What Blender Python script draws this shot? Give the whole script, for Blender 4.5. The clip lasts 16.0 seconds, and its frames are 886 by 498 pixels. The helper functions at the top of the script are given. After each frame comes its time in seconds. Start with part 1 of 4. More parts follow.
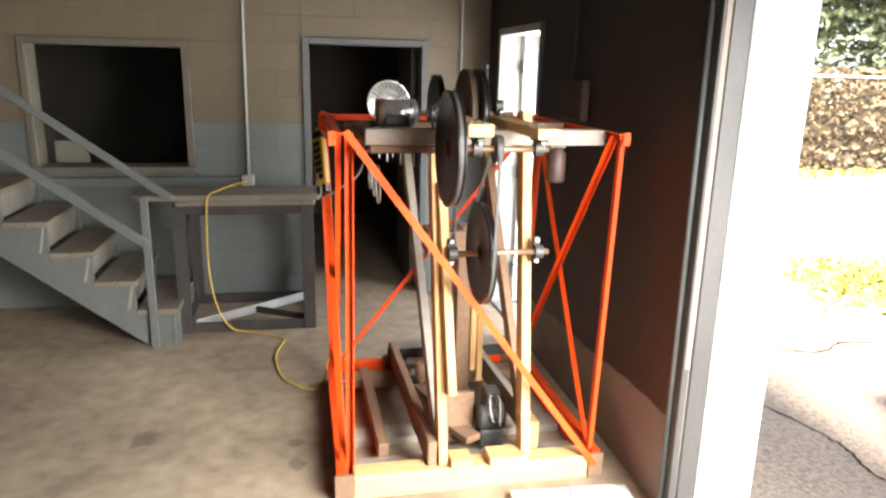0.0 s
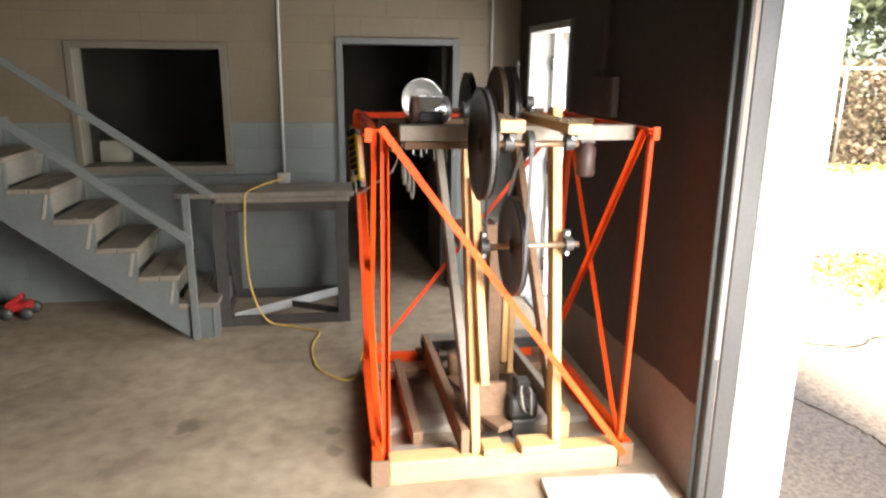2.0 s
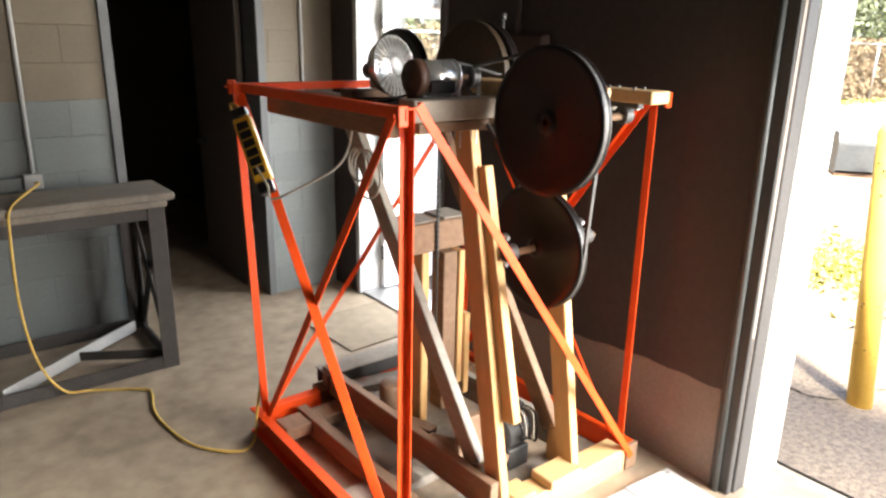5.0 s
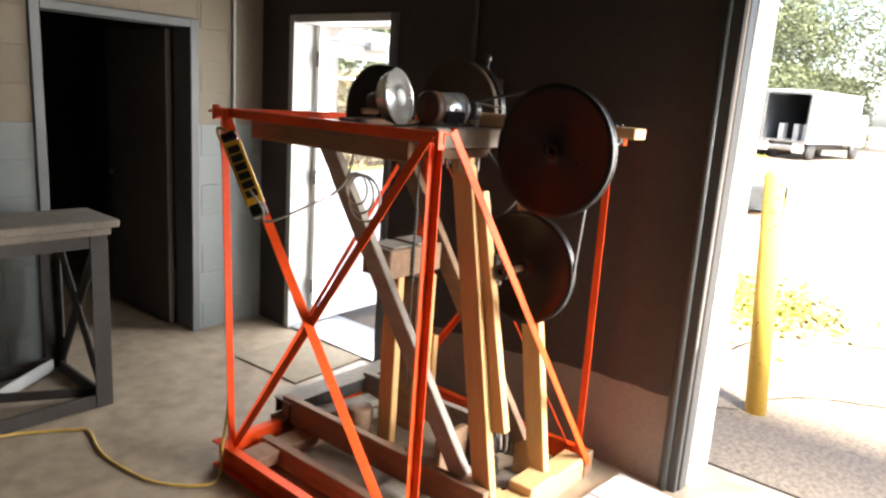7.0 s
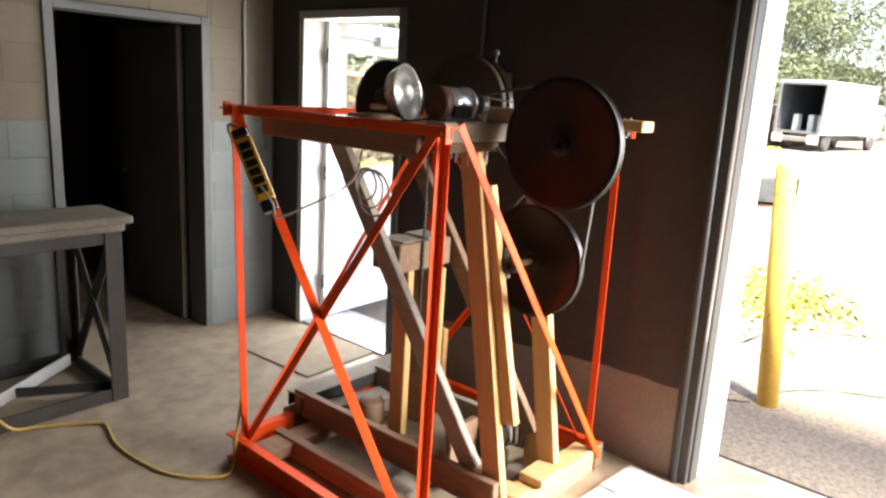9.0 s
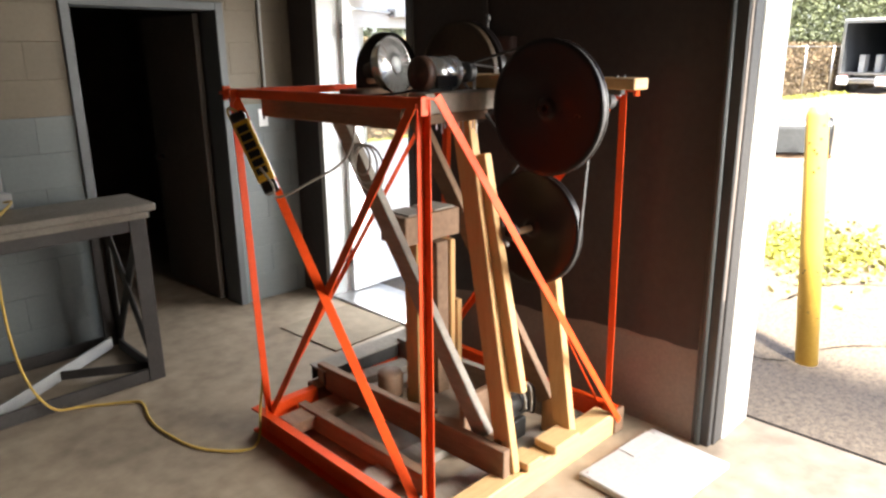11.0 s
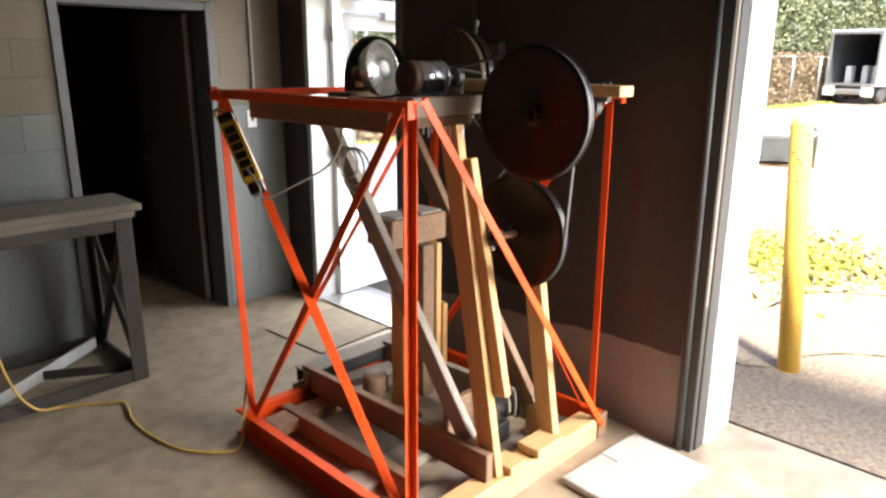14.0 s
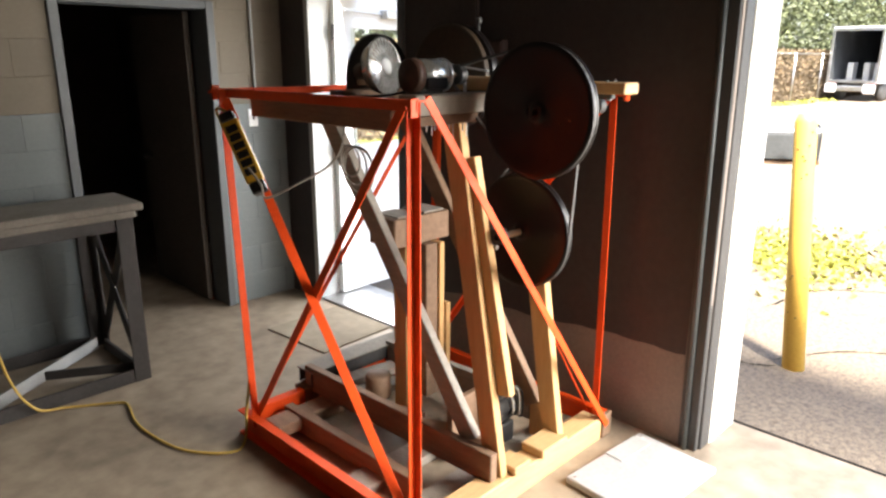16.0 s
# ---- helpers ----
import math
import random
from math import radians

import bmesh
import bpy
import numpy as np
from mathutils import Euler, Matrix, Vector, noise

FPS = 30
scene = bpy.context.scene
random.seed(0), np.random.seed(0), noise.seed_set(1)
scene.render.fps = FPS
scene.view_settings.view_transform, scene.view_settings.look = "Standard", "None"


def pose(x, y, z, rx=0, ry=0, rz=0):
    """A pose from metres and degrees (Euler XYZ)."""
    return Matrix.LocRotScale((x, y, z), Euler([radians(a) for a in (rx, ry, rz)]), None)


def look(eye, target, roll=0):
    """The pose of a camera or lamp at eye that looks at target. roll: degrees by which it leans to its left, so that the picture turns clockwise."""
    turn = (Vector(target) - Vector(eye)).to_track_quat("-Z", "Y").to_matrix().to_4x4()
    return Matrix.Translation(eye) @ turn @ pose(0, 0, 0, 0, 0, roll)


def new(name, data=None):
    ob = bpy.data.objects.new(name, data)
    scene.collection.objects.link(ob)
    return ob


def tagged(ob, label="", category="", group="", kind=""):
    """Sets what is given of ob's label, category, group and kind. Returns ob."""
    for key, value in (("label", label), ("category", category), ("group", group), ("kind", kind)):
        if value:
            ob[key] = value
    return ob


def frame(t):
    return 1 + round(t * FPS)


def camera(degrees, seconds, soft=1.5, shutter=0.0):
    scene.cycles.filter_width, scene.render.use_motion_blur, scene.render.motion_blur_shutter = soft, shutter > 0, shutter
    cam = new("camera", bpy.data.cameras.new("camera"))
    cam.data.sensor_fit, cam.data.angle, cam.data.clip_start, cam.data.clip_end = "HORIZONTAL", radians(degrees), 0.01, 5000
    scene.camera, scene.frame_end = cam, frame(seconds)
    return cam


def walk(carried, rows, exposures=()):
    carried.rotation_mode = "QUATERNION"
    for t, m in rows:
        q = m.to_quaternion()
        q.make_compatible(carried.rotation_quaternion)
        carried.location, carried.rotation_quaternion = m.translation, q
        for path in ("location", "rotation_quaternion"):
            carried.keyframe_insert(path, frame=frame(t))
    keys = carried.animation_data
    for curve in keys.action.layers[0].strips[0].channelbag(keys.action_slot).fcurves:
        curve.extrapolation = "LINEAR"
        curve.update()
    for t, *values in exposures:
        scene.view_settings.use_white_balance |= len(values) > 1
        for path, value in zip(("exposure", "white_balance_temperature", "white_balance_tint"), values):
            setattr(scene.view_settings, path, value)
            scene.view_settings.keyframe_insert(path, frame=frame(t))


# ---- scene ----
cam = camera(65.7, 16.0, 2.5)
PATH = [
    (0, (0.177, 0.094, 1.872), (0.569, 1.988, 1.363), 1.4),
    (0.5, (0.16, 0.027, 1.873), (0.481, 1.916, 1.299), -0.7),
    (1, (0.152, -0.012, 1.879), (0.458, 1.901, 1.383), 0.5),
    (1.5, (0.158, -0.011, 1.879), (0.472, 1.901, 1.386), 0.5),
    (2, (0.146, 0.011, 1.872), (0.454, 1.919, 1.356), 0.6),
    (2.5, (-0.008, 0.13, 1.843), (0.494, 2.009, 1.377), 0.5),
    (3, (-0.175, 0.305, 1.832), (0.429, 2.138, 1.308), 1.0),
    (3.5, (-0.298, 0.557, 1.811), (0.409, 2.309, 1.157), 1.0),
    (4, (-0.456, 0.834, 1.81), (0.378, 2.56, 1.239), -0.7),
    (4.5, (-0.678, 1.068, 1.808), (0.338, 2.656, 1.139), -1.2),
    (5, (-0.804, 1.26, 1.81), (0.389, 2.753, 1.219), 1.3),
    (5.2, (-0.903, 1.289, 1.797), (0.369, 2.757, 1.319), 1.4),
    (7.3, (-1.295, 1.49, 1.735), (0.218, 2.721, 1.293), 4.1),
    (7.5, (-1.295, 1.486, 1.739), (0.217, 2.72, 1.303), 3.9),
    (8, (-1.296, 1.473, 1.739), (0.213, 2.714, 1.31), 3.8),
    (8.5, (-1.299, 1.467, 1.739), (0.211, 2.707, 1.314), 4.0),
    (9, (-1.299, 1.462, 1.737), (0.185, 2.722, 1.279), 3.6),
    (9.2, (-1.293, 1.449, 1.732), (0.197, 2.702, 1.271), 2.9),
    (11.3, (-1.133, 1.293, 1.752), (0.209, 2.668, 1.198), -0.4),
    (11.5, (-1.131, 1.295, 1.749), (0.215, 2.666, 1.196), 0.1),
    (12, (-1.13, 1.297, 1.748), (0.223, 2.665, 1.202), 0.4),
    (12.5, (-1.134, 1.292, 1.752), (0.23, 2.649, 1.208), 0.4),
    (13, (-1.141, 1.286, 1.751), (0.23, 2.634, 1.2), 0.6),
    (13.5, (-1.142, 1.282, 1.751), (0.239, 2.623, 1.208), 0.5),
    (14, (-1.142, 1.283, 1.754), (0.238, 2.627, 1.215), 0.5),
    (14.5, (-1.144, 1.287, 1.752), (0.233, 2.631, 1.206), 0.5),
    (15, (-1.142, 1.292, 1.752), (0.233, 2.636, 1.201), 0.5),
    (15.5, (-1.138, 1.3, 1.75), (0.232, 2.651, 1.205), 0.3),
    (16, (-1.135, 1.301, 1.751), (0.241, 2.646, 1.208), 0.3),
]
walk(cam, [(t, look(eye, target, roll)) for t, eye, target, roll in PATH], exposures=((0, 2.95), (2, 2.85), (5, 3.0), (7.5, 2.85), (9, 2.8), (11.3, 2.52), (16, 2.52)))

# ---- light ----
SUN_ELEV, SUN_ROT = radians(60.8), radians(216.3)
world = bpy.data.worlds.new("sky")
scene.world = world
world.use_nodes = True
wn = world.node_tree
sky = wn.nodes.new("ShaderNodeTexSky")
sky.sky_type, sky.sun_disc = "NISHITA", False
sky.sun_elevation, sky.sun_rotation = SUN_ELEV, SUN_ROT
sky.air_density, sky.dust_density, sky.ozone_density = 1.0, 3.0, 1.0
wn.links.new(sky.outputs[0], wn.nodes["Background"].inputs[0])
wn.nodes["Background"].inputs[1].default_value = 0.15
sun = new("sun", bpy.data.lights.new("sun", "SUN"))
sun.data.energy, sun.data.angle, sun.data.color = 5.0, radians(8), (1.0, 0.95, 0.86)
sun.matrix_world = look((-13.2, -18, 40), (0, 0, 0))
# daylight entering by the part of the vehicle opening behind the view
gate_light = new("gate_daylight", bpy.data.lights.new("gate_daylight", "AREA"))
gate_light.data.shape, gate_light.data.size, gate_light.data.size_y = "RECTANGLE", 1.45, 2.3
gate_light.data.energy, gate_light.data.color = 34, (1.0, 0.96, 0.9)
gate_light.data.spread = radians(115)
gate_light.matrix_world = look((1.95, 0.58, 1.35), (0.7, 2.3, 0.05))

# daylight entering by the side door
door_light = new("side_door_daylight", bpy.data.lights.new("side_door_daylight", "AREA"))
door_light.data.shape, door_light.data.size, door_light.data.size_y = "RECTANGLE", 0.8, 1.95
door_light.data.energy, door_light.data.color = 8.5, (1.0, 0.98, 0.95)
door_light.matrix_world = look((1.98, 4.86, 1.1), (0.0, 4.86, 0.95))

# ---- helpers ----
def link(a, b, tree):
    tree.links.new(a, b)


def surface(name, colour, rough=0.7, metal=0.0, second=None, scale=6.0, fine=60.0, bump=0.15, amount=0.5, stretch=(1, 1, 1), per_object=0.0, per_island=0.0, spec=0.5, coord="Object"):
    """A material of two colours mixed by broad and fine noise, with relief."""
    m = bpy.data.materials.new(name)
    m.use_nodes = True
    t = m.node_tree
    b = t.nodes["Principled BSDF"]
    b.inputs["Metallic"].default_value = metal
    b.inputs["Specular IOR Level"].default_value = spec
    second = second or tuple(c * 0.65 for c in colour)
    co = t.nodes.new("ShaderNodeTexCoord")
    mp = t.nodes.new("ShaderNodeMapping")
    mp.inputs["Scale"].default_value = stretch
    link(co.outputs[coord], mp.inputs[0], t)
    n1 = t.nodes.new("ShaderNodeTexNoise")
    n1.inputs["Scale"].default_value, n1.inputs["Detail"].default_value = scale, 6
    n2 = t.nodes.new("ShaderNodeTexNoise")
    n2.inputs["Scale"].default_value, n2.inputs["Detail"].default_value = fine, 4
    link(mp.outputs[0], n1.inputs["Vector"], t)
    link(mp.outputs[0], n2.inputs["Vector"], t)
    add = t.nodes.new("ShaderNodeMath")
    add.operation = "MULTIPLY_ADD"
    add.inputs[1].default_value = 0.45
    link(n2.outputs[0], add.inputs[0], t)
    mul = t.nodes.new("ShaderNodeMath")
    mul.operation = "MULTIPLY"
    mul.inputs[1].default_value = 0.55
    link(n1.outputs[0], mul.inputs[0], t)
    link(mul.outputs[0], add.inputs[2], t)
    ramp = t.nodes.new("ShaderNodeMapRange")
    ramp.inputs["From Min"].default_value, ramp.inputs["From Max"].default_value = 0.5 - 0.25 * amount - 0.02, 0.5 + 0.3 * amount
    link(add.outputs[0], ramp.inputs[0], t)
    mix = t.nodes.new("ShaderNodeMix")
    mix.data_type = "RGBA"
    mix.inputs[6].default_value, mix.inputs[7].default_value = (*second, 1), (*colour, 1)
    link(ramp.outputs[0], mix.inputs[0], t)
    out = mix.outputs[2]
    if per_object or per_island:
        if per_object:
            src = t.nodes.new("ShaderNodeObjectInfo").outputs["Random"]
        else:
            src = t.nodes.new("ShaderNodeNewGeometry").outputs["Random Per Island"]
        mr = t.nodes.new("ShaderNodeMapRange")
        k = per_object or per_island
        mr.inputs["To Min"].default_value, mr.inputs["To Max"].default_value = 1 - k, 1 + k
        link(src, mr.inputs[0], t)
        hs = t.nodes.new("ShaderNodeHueSaturation")
        link(mr.outputs[0], hs.inputs["Value"], t)
        link(out, hs.inputs["Color"], t)
        out = hs.outputs[0]
    link(out, b.inputs["Base Color"], t)
    rr = t.nodes.new("ShaderNodeMapRange")
    rr.inputs["To Min"].default_value, rr.inputs["To Max"].default_value = min(1, rough + 0.12), max(0.03, rough - 0.1)
    link(add.outputs[0], rr.inputs[0], t)
    link(rr.outputs[0], b.inputs["Roughness"], t)
    if bump:
        bp = t.nodes.new("ShaderNodeBump")
        bp.inputs["Strength"].default_value, bp.inputs["Distance"].default_value = bump, 0.01
        link(add.outputs[0], bp.inputs["Height"], t)
        link(bp.outputs[0], b.inputs["Normal"], t)
    return m


def part(name, bm, material, parent=None, label="", smooth=False):
    me = bpy.data.meshes.new(name)
    bmesh.ops.recalc_face_normals(bm, faces=bm.faces)
    bm.to_mesh(me)
    bm.free()
    me.materials.append(material)
    if smooth:
        for p in me.polygons:
            p.use_smooth = True
    ob = new(name, me)
    if parent:
        ob.parent = parent
    if label:
        ob["label"] = label
    return ob


def thing(name, label, category, group="", kind="", at=(0, 0, 0)):
    ob = new(name)
    ob.location = at
    ob.empty_display_size = 0.1
    return tagged(ob, label, category, group, kind)


def box(x0, x1, y0, y1, z0, z1, bev=0.003, bm=None):
    b = bmesh.new()
    bmesh.ops.create_cube(b, size=1)
    bmesh.ops.scale(b, vec=(x1 - x0, y1 - y0, z1 - z0), verts=b.verts)
    bmesh.ops.translate(b, vec=((x0 + x1) / 2, (y0 + y1) / 2, (z0 + z1) / 2), verts=b.verts)
    if bev:
        bmesh.ops.bevel(b, geom=b.edges[:], offset=bev, segments=1, affect="EDGES")
    return join(bm, b)


def join(bm, other):
    if bm is None:
        return other
    me = bpy.data.meshes.new("tmp")
    other.to_mesh(me)
    other.free()
    bm.from_mesh(me)
    bpy.data.meshes.remove(me)
    return bm


def beam(p, q, w, d, side=(1, 0, 0), bev=0.003, bm=None):
    """A bar from p to q: w wide along side, d deep across it."""
    p, q = Vector(p), Vector(q)
    axis = (q - p)
    length = axis.length
    axis.normalize()
    s = Vector(side)
    s = (s - axis * s.dot(axis)).normalized()
    u = axis.cross(s)
    b = box(-w / 2, w / 2, -d / 2, d / 2, 0, length, bev)
    m = Matrix((s, u, axis)).transposed().to_4x4()
    m.translation = p
    bmesh.ops.transform(b, matrix=m, verts=b.verts)
    return join(bm, b)


def angle_iron(p, q, a, b_, size=0.04, thick=0.005, bm=None):
    """An L section from p (its heel) to q, with its legs along a and b_."""
    p, q, a, b_ = Vector(p), Vector(q), Vector(a).normalized(), Vector(b_).normalized()
    bm = beam(p + a * size / 2 + b_ * thick / 2, q + a * size / 2 + b_ * thick / 2, size, thick, a, 0.0012, bm)
    return beam(p + b_ * (size / 2 + thick / 2) + a * thick / 2, q + b_ * (size / 2 + thick / 2) + a * thick / 2, size - thick, thick, b_, 0.0012, bm)


def lathe(profile, centre, axis=(1, 0, 0), seg=48, bm=None):
    """A body of revolution: profile of (along, radius) about axis."""
    b = bmesh.new()
    rings = []
    for h, r in profile:
        if r < 1e-6:
            rings.append([b.verts.new((0, 0, h))])
        else:
            rings.append([b.verts.new((r * math.cos(2 * math.pi * i / seg), r * math.sin(2 * math.pi * i / seg), h)) for i in range(seg)])
    for A, B in zip(rings, rings[1:]):
        for i in range(seg):
            j = (i + 1) % seg
            if len(A) == 1 and len(B) == 1:
                continue
            if len(A) == 1:
                b.faces.new((A[0], B[i], B[j]))
            elif len(B) == 1:
                b.faces.new((A[i], B[0], A[j]))
            else:
                b.faces.new((A[i], B[i], B[j], A[j]))
    m = Vector(axis).to_track_quat("Z", "Y").to_matrix().to_4x4()
    m.translation = Vector(centre)
    bmesh.ops.transform(b, matrix=m, verts=b.verts)
    return join(bm, b)


def rod(p, q, r, seg=16, bm=None):
    p, q = Vector(p), Vector(q)
    return lathe([(0, 0), (0, r), ((q - p).length, r), ((q - p).length, 0)], p, q - p, seg, bm)


def smooth_path(points, steps=8):
    pts = [Vector(p) for p in points]
    out = []
    for i in range(len(pts) - 1):
        a, b, c, d = pts[max(i - 1, 0)], pts[i], pts[i + 1], pts[min(i + 2, len(pts) - 1)]
        for k in range(steps):
            t = k / steps
            out.append(0.5 * (2 * b + (c - a) * t + (2 * a - 5 * b + 4 * c - d) * t * t + (3 * b - a - 3 * c + d) * t ** 3))
    return out + [pts[-1]]


def hose(points, r, seg=8, steps=8, bm=None, closed=False):
    pts = smooth_path(points, steps)
    b = bmesh.new()
    rings = []
    up = Vector((0.3, 0.2, 1)).normalized()
    for i, p in enumerate(pts):
        d = (pts[min(i + 1, len(pts) - 1)] - pts[max(i - 1, 0)]).normalized()
        s = d.cross(up)
        if s.length < 0.1:
            s = d.cross(Vector((1, 0, 0)))
        s.normalize()
        u = s.cross(d)
        rings.append([b.verts.new(p + r * (s * math.cos(2 * math.pi * k / seg) + u * math.sin(2 * math.pi * k / seg))) for k in range(seg)])
    for A, B in zip(rings, rings[1:]):
        for k in range(seg):
            b.faces.new((A[k], B[k], B[(k + 1) % seg], A[(k + 1) % seg]))
    if not closed:
        b.faces.new(rings[0])
        b.faces.new(rings[-1])
    return join(bm, b)


def setting(name, bm, material, label="", category="", smooth=False):
    return tagged(part(name, bm, material, None, "", smooth), label, category or name.split("_")[0], "", "structure")


# ---- materials ----
M_concrete = surface("concrete_floor", (0.36, 0.287, 0.205), 0.55, second=(0.165, 0.126, 0.088), scale=1.3, fine=9, bump=0.08, amount=0.55)
def stain(material, spots):
    """Dark oil stains with ragged edges at given places."""
    t = material.node_tree
    b = t.nodes["Principled BSDF"]
    out = b.inputs["Base Color"].links[0].from_socket
    co = t.nodes.new("ShaderNodeTexCoord")
    n = t.nodes.new("ShaderNodeTexNoise")
    n.inputs["Scale"].default_value, n.inputs["Detail"].default_value = 14, 4
    link(co.outputs["Object"], n.inputs["Vector"], t)
    for x, y, r, k in spots:
        d = t.nodes.new("ShaderNodeVectorMath")
        d.operation = "DISTANCE"
        d.inputs[1].default_value = (x, y, 0)
        link(co.outputs["Object"], d.inputs[0], t)
        a = t.nodes.new("ShaderNodeMath")
        a.operation = "MULTIPLY_ADD"
        a.inputs[1].default_value = r * 1.6
        link(n.outputs[0], a.inputs[0], t)
        link(d.outputs["Value"], a.inputs[2], t)
        m = t.nodes.new("ShaderNodeMapRange")
        m.inputs["From Min"].default_value, m.inputs["From Max"].default_value = r * 1.75, r * 1.35
        m.inputs["To Max"].default_value = k
        link(a.outputs[0], m.inputs[0], t)
        mix = t.nodes.new("ShaderNodeMix")
        mix.data_type = "RGBA"
        mix.inputs[7].default_value = (0.1, 0.075, 0.055, 1)
        link(m.outputs[0], mix.inputs[0], t)
        link(out, mix.inputs[6], t)
        out = mix.outputs[2]
    link(out, b.inputs["Base Color"], t)


stain(M_concrete, ((-0.66, 3.46, 0.085, 0.75), (0.1, 3.32, 0.05, 0.7), (0.1, 3.12, 0.06, 0.55), (-0.9, 3.1, 0.12, 0.3), (-1.6, 3.9, 0.3, 0.3), (0.0, 2.2, 0.25, 0.25), (0.75, 3.5, 0.35, 0.45)))
M_beige = surface("beige_block_paint", (0.165, 0.132, 0.088), 0.6, second=(0.126, 0.1, 0.067), scale=2.5, fine=45, bump=0.12, amount=0.9, per_object=0.05)
M_bluegrey = surface("blue_grey_block_paint", (0.155, 0.171, 0.163), 0.5, second=(0.115, 0.127, 0.121), scale=2.5, fine=45, bump=0.12, amount=0.9, per_object=0.06)
M_bluejoint = surface("blue_grey_joint", (0.13, 0.143, 0.14), 0.6, second=(0.085, 0.094, 0.092), scale=5, fine=80, bump=0.2)
M_mortar = surface("beige_joint", (0.14, 0.112, 0.075), 0.7, second=(0.105, 0.084, 0.057), scale=5, fine=80, bump=0.2)
M_brownwall = surface("dark_brown_wall_paint", (0.046, 0.034, 0.031), 0.6, second=(0.025, 0.018, 0.017), scale=1.4, fine=30, bump=0.06, amount=0.9)
M_barewall = surface("bare_wall_foot", (0.26, 0.215, 0.18), 0.85, second=(0.17, 0.14, 0.12), scale=3, fine=60, bump=0.2, amount=0.8)
M_whitewall = surface("white_masonry_paint", (0.82, 0.8, 0.76), 0.7, second=(0.7, 0.68, 0.64), scale=3, fine=60, bump=0.2, amount=0.8)
M_doorwhite = surface("white_door_paint", (0.82, 0.82, 0.8), 0.4, second=(0.74, 0.74, 0.72), scale=3, fine=60, bump=0.03, amount=0.6)
M_greyframe = surface("grey_frame_paint", (0.105, 0.112, 0.112), 0.45, second=(0.07, 0.075, 0.076), scale=4, fine=70, bump=0.08, amount=0.8)
M_lightframe = surface("pale_grey_frame_paint", (0.42, 0.42, 0.4), 0.45, second=(0.3, 0.3, 0.29), scale=4, fine=70, bump=0.06, amount=0.8)
M_steeljamb = surface("grey_steel_jamb", (0.055, 0.052, 0.05), 0.5, second=(0.03, 0.028, 0.027), scale=3, fine=60, bump=0.08, amount=0.8)
M_galv = surface("galvanised_steel", (0.6, 0.6, 0.6), 0.35, 0.9, second=(0.42, 0.42, 0.42), scale=8, fine=70, bump=0.05)
M_ceiling = surface("ceiling_paint", (0.16, 0.145, 0.125), 0.8, scale=2, fine=40, bump=0.05)
# dark colour stands in for the lack of light in the back rooms
M_darkroom = surface("unlit_room_tone", (0.085, 0.068, 0.055), 0.8, scale=2, fine=40, bump=0.05)
M_stair = surface("grey_stair_paint", (0.125, 0.135, 0.13), 0.5, second=(0.085, 0.092, 0.088), scale=5, fine=50, bump=0.12, amount=0.9)
M_tread = surface("worn_tread_paint", (0.22, 0.18, 0.135), 0.7, second=(0.11, 0.098, 0.08), scale=6, fine=60, bump=0.2, amount=1.0, per_object=0.08)
M_riser = surface("scuffed_riser_paint", (0.25, 0.225, 0.185), 0.7, second=(0.12, 0.115, 0.1), scale=7, fine=50, bump=0.2, amount=1.0, per_object=0.12)
M_winframe = surface("dull_window_frame_paint", (0.16, 0.138, 0.106), 0.5, second=(0.1, 0.088, 0.07), scale=4, fine=70, bump=0.08, amount=0.8)
M_bench = surface("dark_bench_steel", (0.06, 0.052, 0.047), 0.6, second=(0.028, 0.025, 0.023), scale=6, fine=60, bump=0.15, amount=0.9)
M_benchtop = surface("worn_bench_top", (0.3, 0.265, 0.22), 0.7, second=(0.14, 0.122, 0.1), scale=5, fine=60, bump=0.25, amount=1.0)
M_orange = surface("orange_paint", (0.84, 0.085, 0.008), 0.5, spec=0.3, second=(0.64, 0.055, 0.006), scale=9, fine=90, bump=0.06, amount=0.7)
M_pine = surface("new_pine", (0.6, 0.37, 0.16), 0.6, second=(0.46, 0.25, 0.09), scale=7, fine=34, bump=0.08, amount=0.9, stretch=(6, 6, 0.7), per_object=0.08)
M_pine_x = surface("new_pine_along", (0.56, 0.37, 0.18), 0.6, second=(0.42, 0.25, 0.105), scale=7, fine=34, bump=0.08, amount=0.9, stretch=(0.7, 6, 6), per_object=0.08)
M_oldwood = surface("old_brown_wood", (0.25, 0.15, 0.088), 0.7, second=(0.13, 0.075, 0.045), scale=7, fine=34, bump=0.15, amount=0.9, stretch=(6, 0.7, 6), per_object=0.12)
M_greywood = surface("weathered_grey_wood", (0.34, 0.3, 0.25), 0.75, second=(0.19, 0.165, 0.14), scale=7, fine=34, bump=0.15, amount=0.9, stretch=(5, 0.8, 5), per_object=0.1)
M_black = surface("black_enamel", (0.01, 0.007, 0.0065), 0.3, spec=0.3, second=(0.006, 0.005, 0.005), scale=6, fine=60, bump=0.05, amount=0.8)
M_rust = surface("rust_brown_disc", (0.1, 0.045, 0.025), 0.5, second=(0.045, 0.025, 0.018), scale=9, fine=60, bump=0.1, amount=0.9)
M_plydisc = surface("brown_board_disc", (0.05, 0.03, 0.015), 0.55, second=(0.03, 0.018, 0.009), scale=8, fine=60, bump=0.08)
M_rubber = surface("belt_rubber", (0.06, 0.058, 0.055), 0.5, second=(0.035, 0.034, 0.033), scale=20, fine=120, bump=0.1)
